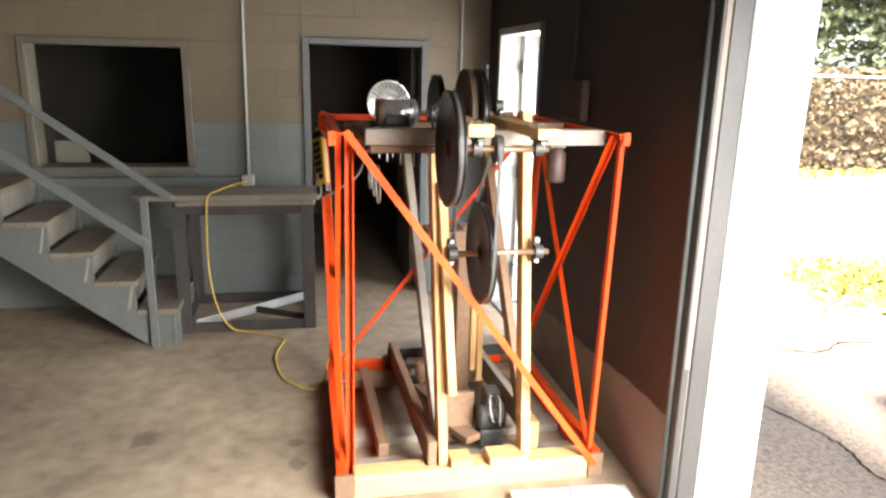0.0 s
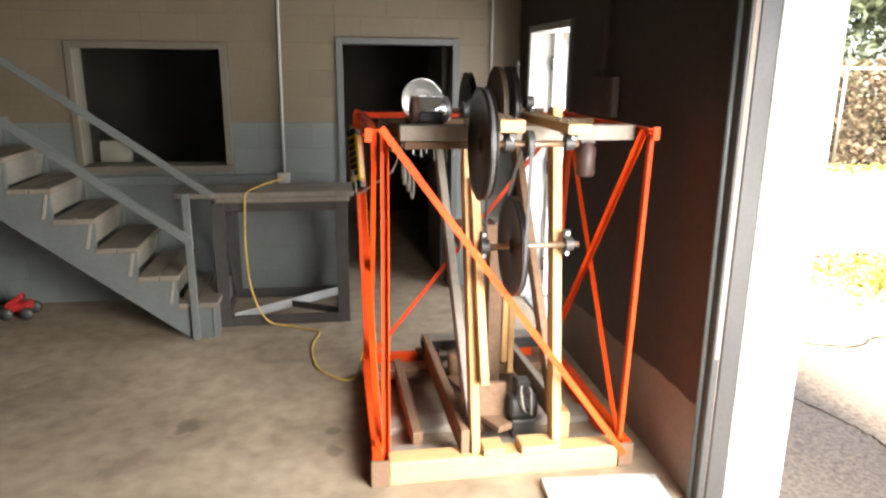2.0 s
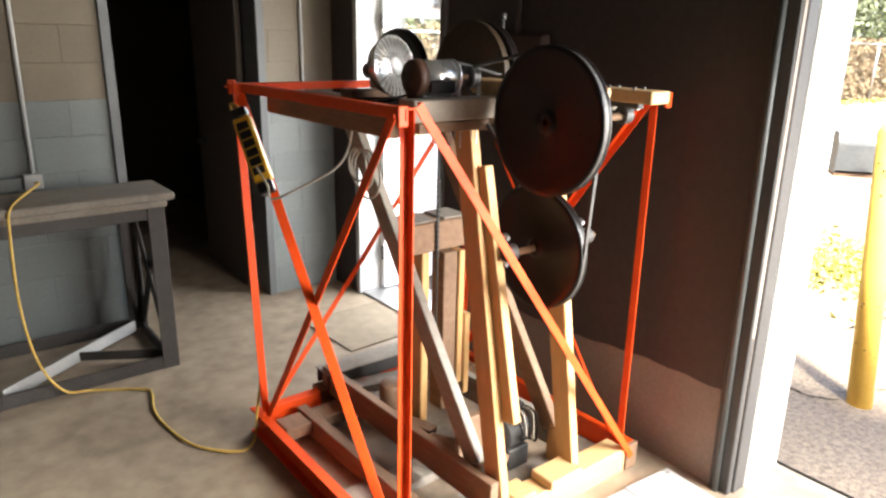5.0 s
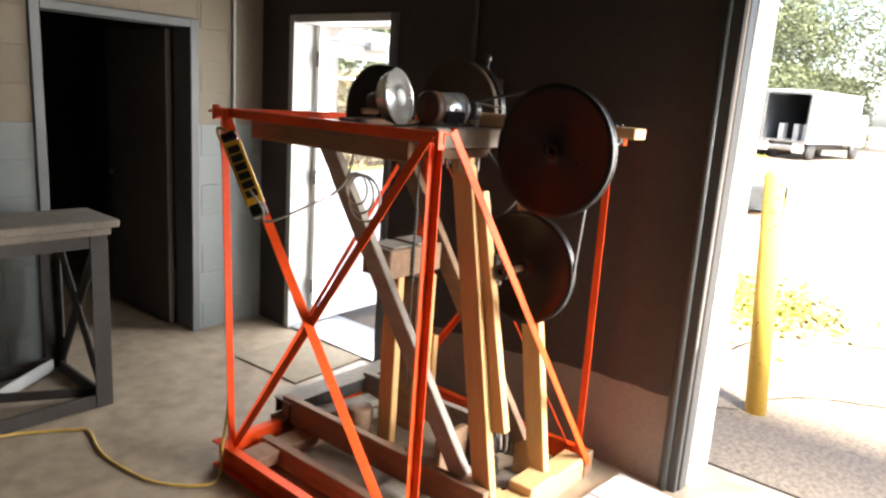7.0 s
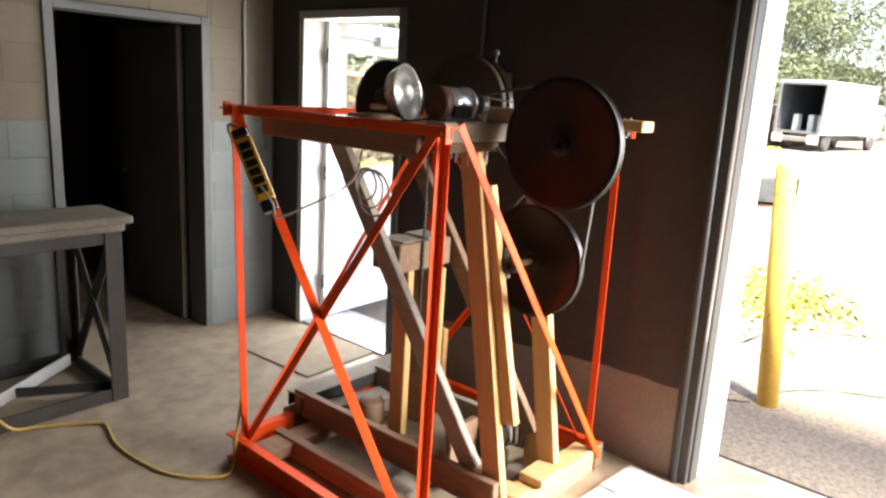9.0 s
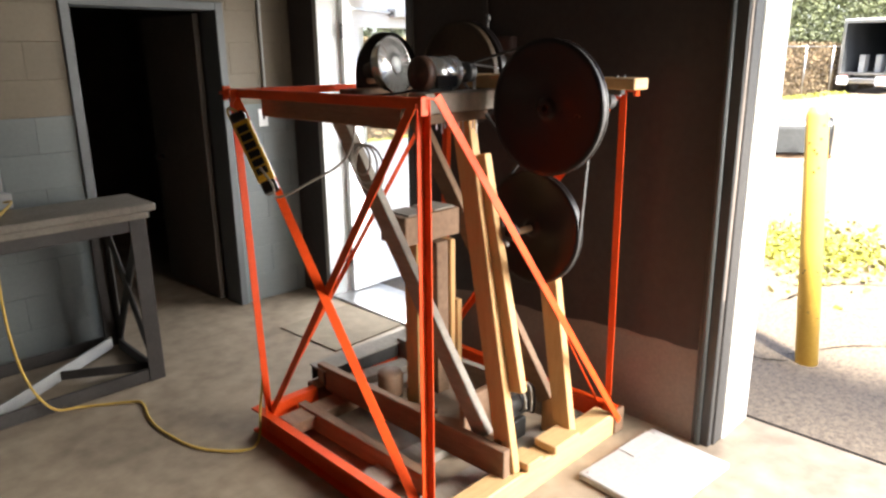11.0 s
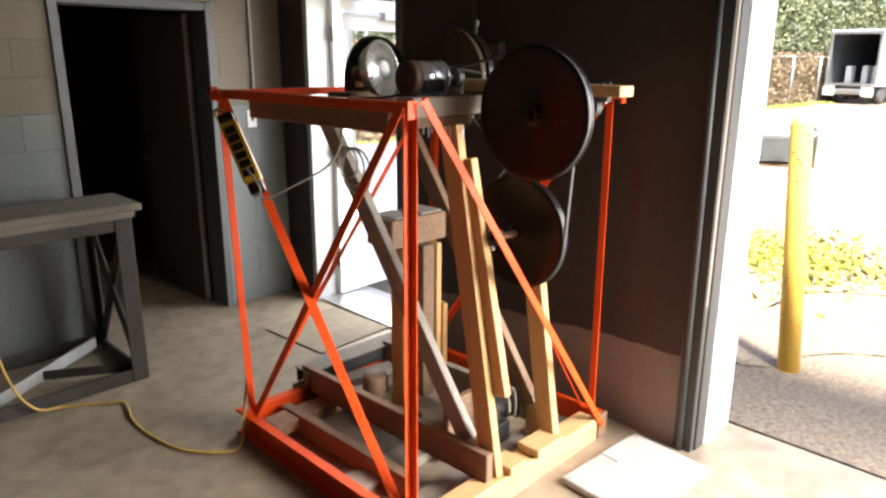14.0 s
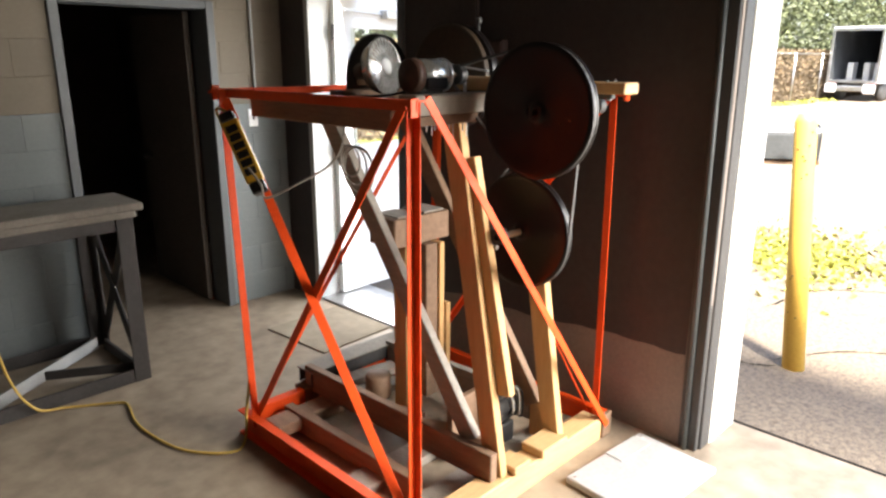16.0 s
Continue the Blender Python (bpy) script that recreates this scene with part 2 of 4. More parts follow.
M_iron = surface("dark_cast_iron", (0.07, 0.068, 0.066), 0.5, 0.3, scale=12, fine=90, bump=0.2)
M_shaft = surface("rusty_shaft", (0.4, 0.26, 0.17), 0.4, 0.7, scale=14, fine=80, bump=0.05)
M_yellow = surface("yellow_plastic", (0.66, 0.36, 0.02), 0.4, second=(0.5, 0.25, 0.015), scale=10, fine=90, bump=0.03)
M_cord = surface("yellow_cord", (0.6, 0.4, 0.09), 0.5, second=(0.46, 0.29, 0.05), scale=20, fine=90, bump=0.03)
M_greycord = surface("pale_cord", (0.4, 0.37, 0.32), 0.5, scale=20, fine=90, bump=0.03)
M_mat = surface("tan_door_mat", (0.24, 0.195, 0.135), 0.95, second=(0.17, 0.135, 0.095), scale=12, fine=200, bump=0.4)
M_asphalt = surface("asphalt", (0.24, 0.182, 0.125), 0.9, second=(0.07, 0.053, 0.038), scale=38, fine=120, bump=0.8, amount=0.6)
# near-black stands in for the shade inside the slab-edge gap; cracks share it
M_gap = surface("near_black_gap", (0.007, 0.006, 0.005), 0.95, scale=9, fine=70, bump=0.3, spec=0.1)
M_bollard = surface("yellow_post_paint", (0.85, 0.56, 0.1), 0.55, second=(0.72, 0.42, 0.07), scale=5, fine=50, bump=0.1, amount=0.8)
M_mailbox = surface("grey_box_paint", (0.1, 0.105, 0.11), 0.4, scale=6, fine=60, bump=0.03)
M_truckwhite = surface("white_truck_paint", (0.8, 0.8, 0.8), 0.35, second=(0.72, 0.72, 0.72), scale=1, fine=20, bump=0.01)
M_truckdark = surface("dark_truck_inside", (0.04, 0.045, 0.05), 0.7, scale=1, fine=20, bump=0.02)
M_bark = surface("bark", (0.13, 0.1, 0.075), 0.9, scale=4, fine=30, bump=0.6)
M_leaf = surface("leaves", (0.11, 0.125, 0.05), 0.6, second=(0.05, 0.06, 0.026), scale=0.8, fine=8, bump=0.0, per_island=0.4)
M_dryleaf = surface("dry_vines", (0.22, 0.15, 0.08), 0.8, second=(0.12, 0.09, 0.045), scale=1, fine=9, bump=0.0, per_island=0.4)
M_weed = surface("yellow_weeds", (0.36, 0.34, 0.06), 0.7, second=(0.24, 0.25, 0.05), scale=3, fine=20, bump=0.0, per_island=0.4)
M_panel = surface("scuffed_panel", (0.52, 0.52, 0.51), 0.4, 0.25, second=(0.36, 0.36, 0.35), scale=5, fine=60, bump=0.05, amount=0.8)
M_motor = surface("bright_motor_shell", (0.84, 0.83, 0.8), 0.22, 0.85, second=(0.68, 0.67, 0.65), scale=6, fine=50, bump=0.02, amount=0.6)
M_wallbox = surface("dark_red_brown_box_paint", (0.055, 0.026, 0.021), 0.55, second=(0.035, 0.017, 0.014), scale=9, fine=60, bump=0.05)
M_red = surface("red_enamel", (0.5, 0.03, 0.025), 0.35, second=(0.32, 0.02, 0.018), scale=9, fine=60, bump=0.04)

M_glass = bpy.data.materials.new("window_glass")
M_glass.use_nodes = True
gb = M_glass.node_tree.nodes["Principled BSDF"]
gb.inputs["Base Color"].default_value = (0.9, 0.95, 0.93, 1)
gb.inputs["Roughness"].default_value, gb.inputs["Transmission Weight"].default_value, gb.inputs["IOR"].default_value = 0.02, 1.0, 1.45

# ---- structure ----
BW = 5.662          # face of the block wall
RW = 1.68           # face of the brown wall
RO = 2.05           # outer face of that wall
H = 3.4             # ceiling

floor = setting("floor", box(-5.2, 2.07, -4.0, 9.2, -0.25, 0.0, 0), M_concrete, "stained grey-brown concrete shop floor", "floor")

# ground outside: one sheet, falling away from the slab
bm = bmesh.new()
gx = [-600, -60, -6, 2.0, 2.09, 2.5, 3.0, 3.6, 5, 8, 14, 40, 120, 600]
gz = [-0.3, -0.3, -0.3, -0.3, -0.035, -0.06, -0.09, -0.11, -0.12, -0.12, -0.12, -0.12, -0.12, -0.12]
gy = [-600, -60, -10, 0, 1, 2, 3, 4, 5, 6, 10, 20, 60, 600]
vs = [[bm.verts.new((x, y, z)) for y in gy] for x, z in zip(gx, gz)]
for i in range(len(gx) - 1):
    for j in range(len(gy) - 1):
        bm.faces.new((vs[i][j], vs[i + 1][j], vs[i + 1][j + 1], vs[i][j + 1]))
ground = setting("ground", bm, M_asphalt, "worn grey-brown asphalt yard outside", "ground")

# solid strip whose black colour paints the shade of the open gap
part("edge_joint", box(2.071, 2.104, -3.9, 9.1, -0.2, -0.006, 0), M_gap, floor, "dark gap along the slab edge")

# cracks in the yard, ragged near-black ribbons laid on the asphalt
def crack(points, width, seed):
    rng = random.Random(seed)
    pts = smooth_path([(x, y, 0) for x, y in points], 10)
    bm = bmesh.new()
    rows = []
    for i, q in enumerate(pts):
        d = (pts[min(i + 1, len(pts) - 1)] - pts[max(i - 1, 0)]).normalized()
        n = Vector((-d.y, d.x, 0))
        c = q + n * rng.gauss(0, width * 0.6)
        w = width * rng.uniform(0.3, 1.2) * min(1, i / 3 + 0.2, (len(pts) - 1 - i) / 3 + 0.2)
        rows.append([bm.verts.new((p.x, p.y, float(np.interp(p.x, gx, gz)) + 0.004)) for p in (c - n * w, c + n * w)])
    for A, B in zip(rows, rows[1:]):
        bm.faces.new((A[0], A[1], B[1], B[0]))
    return part("crack", bm, M_gap, ground, "dark crack in the asphalt")


crack([(4.2, 3.0), (4.9, 2.85), (5.2, 2.5), (5.5, 2.0), (6.2, 1.2), (7.0, 0.2)], 0.012, 1)
crack([(2.85, 3.6), (3.0, 3.2), (3.05, 2.95), (3.0, 2.7), (3.1, 2.55)], 0.009, 2)
crack([(5.0, 2.9), (5.6, 3.1), (6.4, 2.9)], 0.009, 3)
crack([(3.4, 4.4), (3.9, 4.2), (4.3, 4.35), (4.9, 4.1)], 0.01, 4)
crack([(3.2, 2.6), (3.7, 2.3), (4.0, 1.8)], 0.008, 5)

# back wall: mortar core with openings, then blocks
WIN = (-1.745, -0.69, 1.12, 1.975)
DA = (0.243, 1.118, 0.0, 2.03)
bm = None
CORE0, CORE1 = BW + 0.0025, BW + 0.2
PL = 7 * 0.2032     # paint line
WA, WB, WC, WD = WIN[0] - 0.05, WIN[1] + 0.05, WIN[2] - 0.07, WIN[3] + 0.05
DL, DR, DT = DA[0] - 0.055, DA[1] + 0.055, DA[3] + 0.05
for x0, x1, z0, z1 in ((-5.2, WA, 0, H), (WA, WB, 0, WC), (WA, WB, WD, H), (WB, DL, 0, H), (DL, DR, DT, H), (DR, RO, 0, H)):
    for a, b_ in ((z0, min(z1, PL)), (max(z0, PL), z1)):
        if b_ > a:
            bm = box(x0, x1, CORE0, CORE1, a, b_, 0, bm)
wall_north = setting("wall_north", bm, M_mortar, "painted concrete block wall, beige above and blue-grey below", "wall")
wall_north.data.materials.append(M_bluejoint)
for f in wall_north.data.polygons:
    f.material_index = 1 if f.center.z < PL else 0

# right wall with the side door and the vehicle opening
DB = (4.42, 5.302, 0.0, 2.12)
GATE = (-0.2, 2.412, 2.6)
bm = None
for y0, y1, z0, z1 in ((DB[1] + 0.05, BW + 0.006, 0, H), (DB[0] - 0.05, DB[1] + 0.05, DB[3] + 0.05, H), (GATE[1], DB[0] - 0.05, 0, H), (GATE[0], GATE[1], GATE[2], H), (-4.0, GATE[0], 0, H)):
    bm = box(RW, RO, y0, y1, z0, z1, 0, bm)
for v in bm.verts:
    if abs(v.co.y - GATE[1]) < 1e-4:
        v.co.y += 0.006 + 0.012 * min(v.co.z, GATE[2])
wall_east = setting("wall_east", bm, M_barewall, "dark brown painted wall with a bare strip at its foot", "wall")
setting("wall_south", box(-5.2, RO, -4.2, -4.0, 0, H, 0), M_bluegrey, "plain blue-grey wall closing the shop", "wall")
setting("wall_west", box(-5.4, -5.2, -4.2, BW + 0.2, 0, H, 0), M_bluegrey, "plain blue-grey wall closing the shop", "wall")
setting("ceiling", box(-5.4, RO, -4.2, 9.2, H, H + 0.2, 0), M_ceiling, "plain shop ceiling", "ceiling")
# unlit rooms behind the wall, their darkness put into the wall colour
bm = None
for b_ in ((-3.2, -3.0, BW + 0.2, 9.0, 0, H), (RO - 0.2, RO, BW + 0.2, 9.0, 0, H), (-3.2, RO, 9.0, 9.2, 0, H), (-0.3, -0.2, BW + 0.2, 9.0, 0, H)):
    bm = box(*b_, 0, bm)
setting("wall_back_rooms", bm, M_darkroom, "walls of the unlit rooms behind, coloured dark for want of light", "wall")

# brown coating of the right wall, its lower edge wavy
def brown_sheet(y0, y1, z1, name):
    bm = bmesh.new()
    n = max(2, int((y1 - y0) / 0.05))
    lo, hi = [], []
    for i in range(n + 1):
        y = y0 + (y1 - y0) * i / n
        zz = 0.458 - 0.05 * (y - 2.5) + 0.008 * math.sin(y * 7.0) + 0.004 * math.sin(y * 31)
        lo.append((y, zz))
    for xa in (RW - 0.004, RW + 0.002):
        hi.append([(bm.verts.new((xa, y, z)), bm.verts.new((xa, y, z1))) for y, z in lo])
    A, B = hi
    for i in range(n):
        bm.faces.new((A[i][0], A[i + 1][0], A[i + 1][1], A[i][1]))
        bm.faces.new((A[i][0], A[i + 1][0], B[i + 1][0], B[i][0]))
    return part(name, bm, M_brownwall, wall_east, "dark brown coating with a wavy lower edge")


brown_sheet(GATE[1] + 0.1, DB[0] - 0.06, H, "coating")
part("coating", box(RW - 0.004, RW + 0.002, DB[0] - 0.06, DB[1] + 0.06, DB[3] + 0.05, H, 0), M_brownwall, wall_east)
part("coating", box(RW - 0.004, RW + 0.002, DB[1] + 0.051, BW - 0.001, 0.0, H, 0), M_brownwall, wall_east)

# steel jamb and white reveal of the vehicle opening
gate = thing("door_3", "open vehicle doorway with grey steel jamb", "doorway", "", "structure")
def leaning(bm):
    """The jambs stand slightly out of plumb."""
    for v in bm.verts:
        v.co.y += 0.012 * v.co.z
    return bm


part("jamb_post", leaning(box(RW + 0.022, RW + 0.105, GATE[1] - 0.006, GATE[1] + 0.03, 0, GATE[2], 0.004)), M_steeljamb, gate, "dark grey steel jamb post")
part("jamb_face", leaning(box(RW - 0.012, RW + 0.021, GATE[1] + 0.004, GATE[1] + 0.09, 0, GATE[2], 0.004)), M_steeljamb, gate)
part("guide_rail", rod((RW - 0.018, GATE[1] + 0.055, 0), (RW - 0.018, GATE[1] + 0.1, GATE[2]), 0.012, 12), M_greyframe, gate, "grey painted guide rail", True)
part("reveal", leaning(box(RW + 0.106, RO + 0.004, GATE[1] - 0.012, GATE[1] + 0.02, 0, GATE[2], 0.004)), M_whitewall, gate, "white painted masonry reveal")

# door A: steel frame and an open leaf in the dark unlit-room colour
door_a = thing("door_1", "grey steel door frame standing open to a dark room", "door", "", "structure")
FA0, FA1 = BW - 0.018, BW + 0.202
part("frame", box(DA[0] - 0.055, DA[0], FA0, FA1, 0, DA[3] + 0.05, 0.004), M_greyframe, door_a)
part("frame", box(DA[1], DA[1] + 0.055, FA0, FA1, 0, DA[3] + 0.05, 0.004), M_greyframe, door_a)
part("lintel", box(DA[0], DA[1], FA0, FA1, DA[3], DA[3] + 0.05, 0.004), M_greyframe, door_a)
part("leaf", box(DA[1] - 0.05, DA[1] - 0.006, BW + 0.21, BW + 1.05, 0.01, DA[3] - 0.01, 0.003), M_darkroom, door_a, "door leaf swung into the room, coloured dark as if unlit")
part("handle", rod((DA[1] - 0.11, BW + 0.93, 1.0), (DA[1] - 0.05, BW + 0.93, 1.0), 0.02, 12), M_iron, door_a, "", True)

# window into the office
win = thing("window_1", "dark office window in a pale wooden frame with a sill", "window", "", "structure")
W0, W1 = BW - 0.02, BW + 0.2
part("window_frame", box(WIN[0] - 0.05, WIN[0], W0, W1, WIN[2] - 0.05, WIN[3] + 0.05, 0.003), M_winframe, win)
part("window_frame", box(WIN[1], WIN[1] + 0.05, W0, W1, WIN[2] - 0.05, WIN[3] + 0.05, 0.003), M_winframe, win)
part("window_frame", box(WIN[0], WIN[1], W0, W1, WIN[3], WIN[3] + 0.05, 0.003), M_winframe, win)
part("window_sill", box(WIN[0] - 0.02, WIN[1] + 0.06, W0 - 0.05, W1, WIN[2] - 0.07, WIN[2] - 0.022, 0.003), M_winframe, win)
part("ledge", box(WIN[0] - 0.12, -0.31, BW - 0.045, BW, 0.945, 1.015, 0.004), M_bluegrey, win, "blue-grey ledge board below the sill")
part("paper", box(WIN[0] + 0.1, WIN[0] + 0.33, BW + 0.07, BW + 0.075, WIN[2] + 0.0, WIN[2] + 0.16, 0), M_winframe, win, "pale papers leaning behind the glass")
pane = part("pane", box(WIN[0], WIN[1], BW + 0.03, BW + 0.035, WIN[2] - 0.02, WIN[3], 0), M_glass, win)
pane.visible_shadow = False

# door B: frame and white leaf swung outward
door_b = thing("door_2", "white glazed steel door swung open to the yard", "door", "", "structure")
for y0, y1 in ((DB[1], DB[1] + 0.05), (DB[0] - 0.05, DB[0])):
    part("frame", box(RW - 0.02, RW + 0.143, y0, y1, 0, DB[3] + 0.05, 0.004), M_lightframe if y0 > 5 else M_greyframe, door_b)
part("lintel", box(RW - 0.02, RW + 0.14, DB[0], DB[1], DB[3], DB[3] + 0.05, 0.004), M_lightframe, door_b)
for y0, y1 in ((DB[1] + 0.004, DB[1] + 0.05), (DB[0] - 0.05, DB[0] - 0.004)):
    part("reveal", box(RW + 0.145, RO + 0.004, y0, y1, 0, DB[3] + 0.05, 0.003), M_whitewall, door_b, "white painted reveal")
part("reveal", box(RW + 0.145, RO + 0.004, DB[0], DB[1], DB[3] + 0.004, DB[3] + 0.05, 0.003), M_whitewall, door_b)
part("threshold", box(RW, RO + 0.06, DB[0], DB[1], 0.0, 0.018, 0.004), M_galv, door_b, "worn metal threshold")
# leaf in its own axes: hinge at the origin, running along +x
bm = None
for x0, x1, z0, z1 in ((0, 0.14, 0.03, 2.14), (0.74, 0.88, 0.03, 2.14), (0.14, 0.74, 0.03, 1.12), (0.14, 0.74, 1.93, 2.14)):
    bm = box(x0, x1, -0.022, 0.022, z0, z1, 0.0, bm)
leaf = part("leaf", bm, M_doorwhite, door_b, "white painted steel leaf with a glazed upper half")
leaf.matrix_basis = pose(RW + 0.16, DB[1] - 0.03, 0, 0, 0, 2)
lite = part("pane", box(0.14, 0.74, -0.004, 0.004, 1.12, 1.93, 0), M_glass, leaf)
lite.visible_shadow = False
part("closer_arm", beam((0.06, -0.05, 2.05), (0.46, -0.05, 2.03), 0.02, 0.015), M_galv, leaf, "grey door closer arm")
part("closer", box(0.42, 0.66, -0.09, -0.024, 2.0, 2.06, 0.006), M_galv, leaf)
part("handle", box(0.79, 0.83, -0.07, -0.024, 0.92, 1.08, 0.006), M_galv, leaf)
for hz in (0.3, 1.1, 1.9):
    part("hinge", rod((-0.012, -0.02, hz - 0.05), (-0.012, -0.02, hz + 0.05), 0.012, 10), M_iron, leaf, "", True)

# ---- the machine ----
mc = thing("belt_driven_machine", "home-made belt machine, orange steel frame, pine posts, black wheels", "machine", at=(0.9, 3.4, 0))
MCI = Matrix.Translation((-0.9, -3.4, 0))


def mp(name, bm, material, label="", smooth=False, parent=None):
    """A part of the machine, built in place."""
    bmesh.ops.transform(bm, matrix=MCI, verts=bm.verts)
    return part(name, bm, material, parent or mc, label, smooth)


X0, X1, Y0, Y1, ZT = 0.295, 1.52, 2.80, 4.05, 1.615
# base: channels at the sides and back, timber at the front
mp("front_sill", box(X0 + 0.062, X1 - 0.06, 2.785, 2.89, 0.0, 0.115, 0.005), M_pine_x, "pale pine front sill beam")
def prism(profile, y0, y1):
    """A closed section in x and z drawn out along y."""
    bm = bmesh.new()
    f = [bm.verts.new((x, y0, z)) for x, z in profile]
    g = [bm.verts.new((x, y1, z)) for x, z in profile]
    for i in range(len(profile)):
        j = (i + 1) % len(profile)
        bm.faces.new((f[i], f[j], g[j], g[i]))
    return bm


for xo, sg in ((X0 - 0.01, 1), (X1 + 0.012, -1)):
    sec = [(0, 0), (0.042, 0), (0.042, 0.122), (0, 0.122), (0, 0.114), (0.034, 0.114), (0.034, 0.008), (0, 0.008)]
    mp("side_channel", prism([(xo + sg * a, b_) for a, b_ in sec], Y0, Y1), M_orange, "orange steel base channel")
mp("front_plate", box(X0 - 0.022, X0 + 0.061, 2.778, 2.798, 0.0, 0.128, 0.002), M_oldwood, "rusty corner plate")
mp("front_plate", box(X1 - 0.058, X1 + 0.014, 2.778, 2.798, 0.005, 0.126, 0.002), M_oldwood)
mp("back_channel", box(X0 + 0.062, X1 - 0.06, Y1 - 0.05, Y1, 0.0, 0.118, 0.003), M_orange, "orange back channel")
# corner posts, standing a little inside the ends of the base and leaning outward
YF, YB = 2.885, 3.955
for ax, ay, foot, head in ((1, 1, (0.366, 2.905), (0.376, 2.912)), (-1, 1, (1.469, 2.848), (1.525, 2.9)), (1, -1, (0.336, 3.943), (0.296, 3.945)), (-1, -1, (1.475, 3.935), (1.522, 3.94))):
    mp("corner_post", angle_iron((*foot, 0.06), (*head, ZT), (-ax, 0, 0), (0, -ay, 0), 0.034), M_orange)
# top rails and corner bolts
for x, sg in ((X0, 1), (X1, -1)):
    mp("top_rail", angle_iron((x, Y0 + 0.01, ZT + 0.006), (x, Y1 + 0.0, ZT + 0.0), (sg, 0, 0), (0, 0, -1), 0.034), M_orange)
mp("top_rail", angle_iron((X0, YB + 0.045, ZT + 0.0), (X1, YB + 0.045, ZT + 0.0), (0, -1, 0), (0, 0, -1), 0.034), M_orange)
for x, y in ((X0 - 0.006, Y0 + 0.02), (X1 + 0.006, Y0 + 0.02), (X0 - 0.006, Y1 - 0.03), (X1 + 0.006, Y1 - 0.03)):
    mp("bolt", rod((x - 0.025, y + 0.012, ZT - 0.015), (x + 0.025, y + 0.012, ZT - 0.015), 0.006, 8), M_orange)
    mp("gusset", box(x - 0.016, x + 0.016, y - 0.007, y + 0.007, ZT - 0.045, ZT + 0.012, 0.002), M_orange)
# diagonal braces
def brace(p, q, side, w=0.032, lip=None):
    bm = beam(p, q, w, 0.005, side, 0.001)
    if lip:
        v = (Vector(q) - Vector(p)).normalized()
        s = Vector(side)
        s = (s - v * s.dot(v)).normalized()
        o = s * (w / 2 - 0.003) + Vector(lip) * 0.5
        bm = beam(Vector(p) + o, Vector(q) + o, Vector(lip).length, 0.005, lip, 0.001, bm)
    mp("brace", bm, M_orange)


brace((X0 + 0.045, Y0 + 0.015, ZT + 0.012), (X1 - 0.03, Y0 - 0.025, 0.07), (0, 0, 1), 0.03, (0, 0.02, 0))
for x, o, sg in ((X0 + 0.012, -0.005, 1), (X1 - 0.012, 0.005, -1)):
    brace((x + o + sg * 0.004, YF + 0.0, ZT - 0.015), (x + o + sg * 0.03, YB - 0.01, 0.12), (0, 1, 0), 0.034, (sg * 0.022, 0, 0))
    p, q = Vector((x + o * 3 + sg * 0.028, YF - 0.02, 0.07)), Vector((x + o * 3, YB, ZT - 0.03))
    mp("brace", beam(p, q, 0.036, 0.005, (q - p).cross(Vector((-sg * 0.5, -0.69, 0.52))), 0.001), M_orange)
brace((X0 + 0.05, YB + 0.008, 0.13), (X1 - 0.03, YB + 0.008, ZT - 0.04), (0, 0, 1), 0.026)

# timber uprights
mp("upright", beam((0.766, 2.85, 0.112), (0.742, 3.085, 1.522), 0.04, 0.09), M_pine)
mp("upright", beam((0.80, 2.85, 0.456), (0.766, 3.025, 1.385), 0.038, 0.088), M_pine)
mp("upright", beam((1.156, 2.85, 0.114), (1.160, 3.105, 1.694), 0.042, 0.09), M_pine)
mp("foot_block", box(0.795, 0.895, 2.775, 2.885, 0.116, 0.152, 0.004), M_pine_x)
mp("foot_block", box(0.975, 1.155, 2.77, 2.885, 0.116, 0.154, 0.004), M_pine_x)
mp("foot_block", box(1.205, 1.26, 2.93, 3.02, 0.041, 0.23, 0.004), M_pine)
# long floor planks, cross boards and the back tray
mp("plank", beam((0.715, 2.82, 0.17), (0.69, 4.05, 0.16), 0.04, 0.13), M_oldwood)
mp("plank", beam((1.235, 3.03, 0.17), (1.19, 4.0, 0.16), 0.04, 0.13), M_greywood)
mp("plank", beam((0.52, 3.05, 0.06), (0.50, 3.95, 0.06), 0.05, 0.1), M_oldwood)
mp("cross_board", box(0.35, 1.48, 3.22, 3.36, 0.0, 0.04, 0.004), M_greywood)
mp("cross_board", box(0.35, 1.48, 2.96, 3.06, 0.0, 0.04, 0.004), M_greywood)
mp("cross_board", box(0.35, 1.48, 3.80, 3.92, 0.04, 0.1, 0.004), M_oldwood)
mp("tray_top", box(0.66, 1.48, 3.975, 4.105, 0.198, 0.205, 0.001), M_benchtop, "dusty flat top of the steel channel")
mp("back_tray", box(0.665, 1.475, 4.089, 4.097, 0.123, 0.197, 0.001), M_iron)
bm = box(0.665, 1.475, 3.985, 3.992, 0.123, 0.197, 0.001)
mp("back_tray", bm, M_iron, "dark steel channel lying across the back")
mp("tray_block", box(0.63, 0.72, 3.99, 4.09, 0.0, 0.122, 0.004), M_oldwood)
mp("tray_block", box(1.38, 1.46, 3.99, 4.09, 0.0, 0.122, 0.004), M_oldwood)
mp("brace_board", beam((0.765, 2.985, 0.215), (0.72, 3.86, 1.53), 0.04, 0.088), M_greywood)
mp("brace_board", beam((1.195, 2.985, 0.215), (1.17, 3.86, 1.53), 0.04, 0.088), M_oldwood)
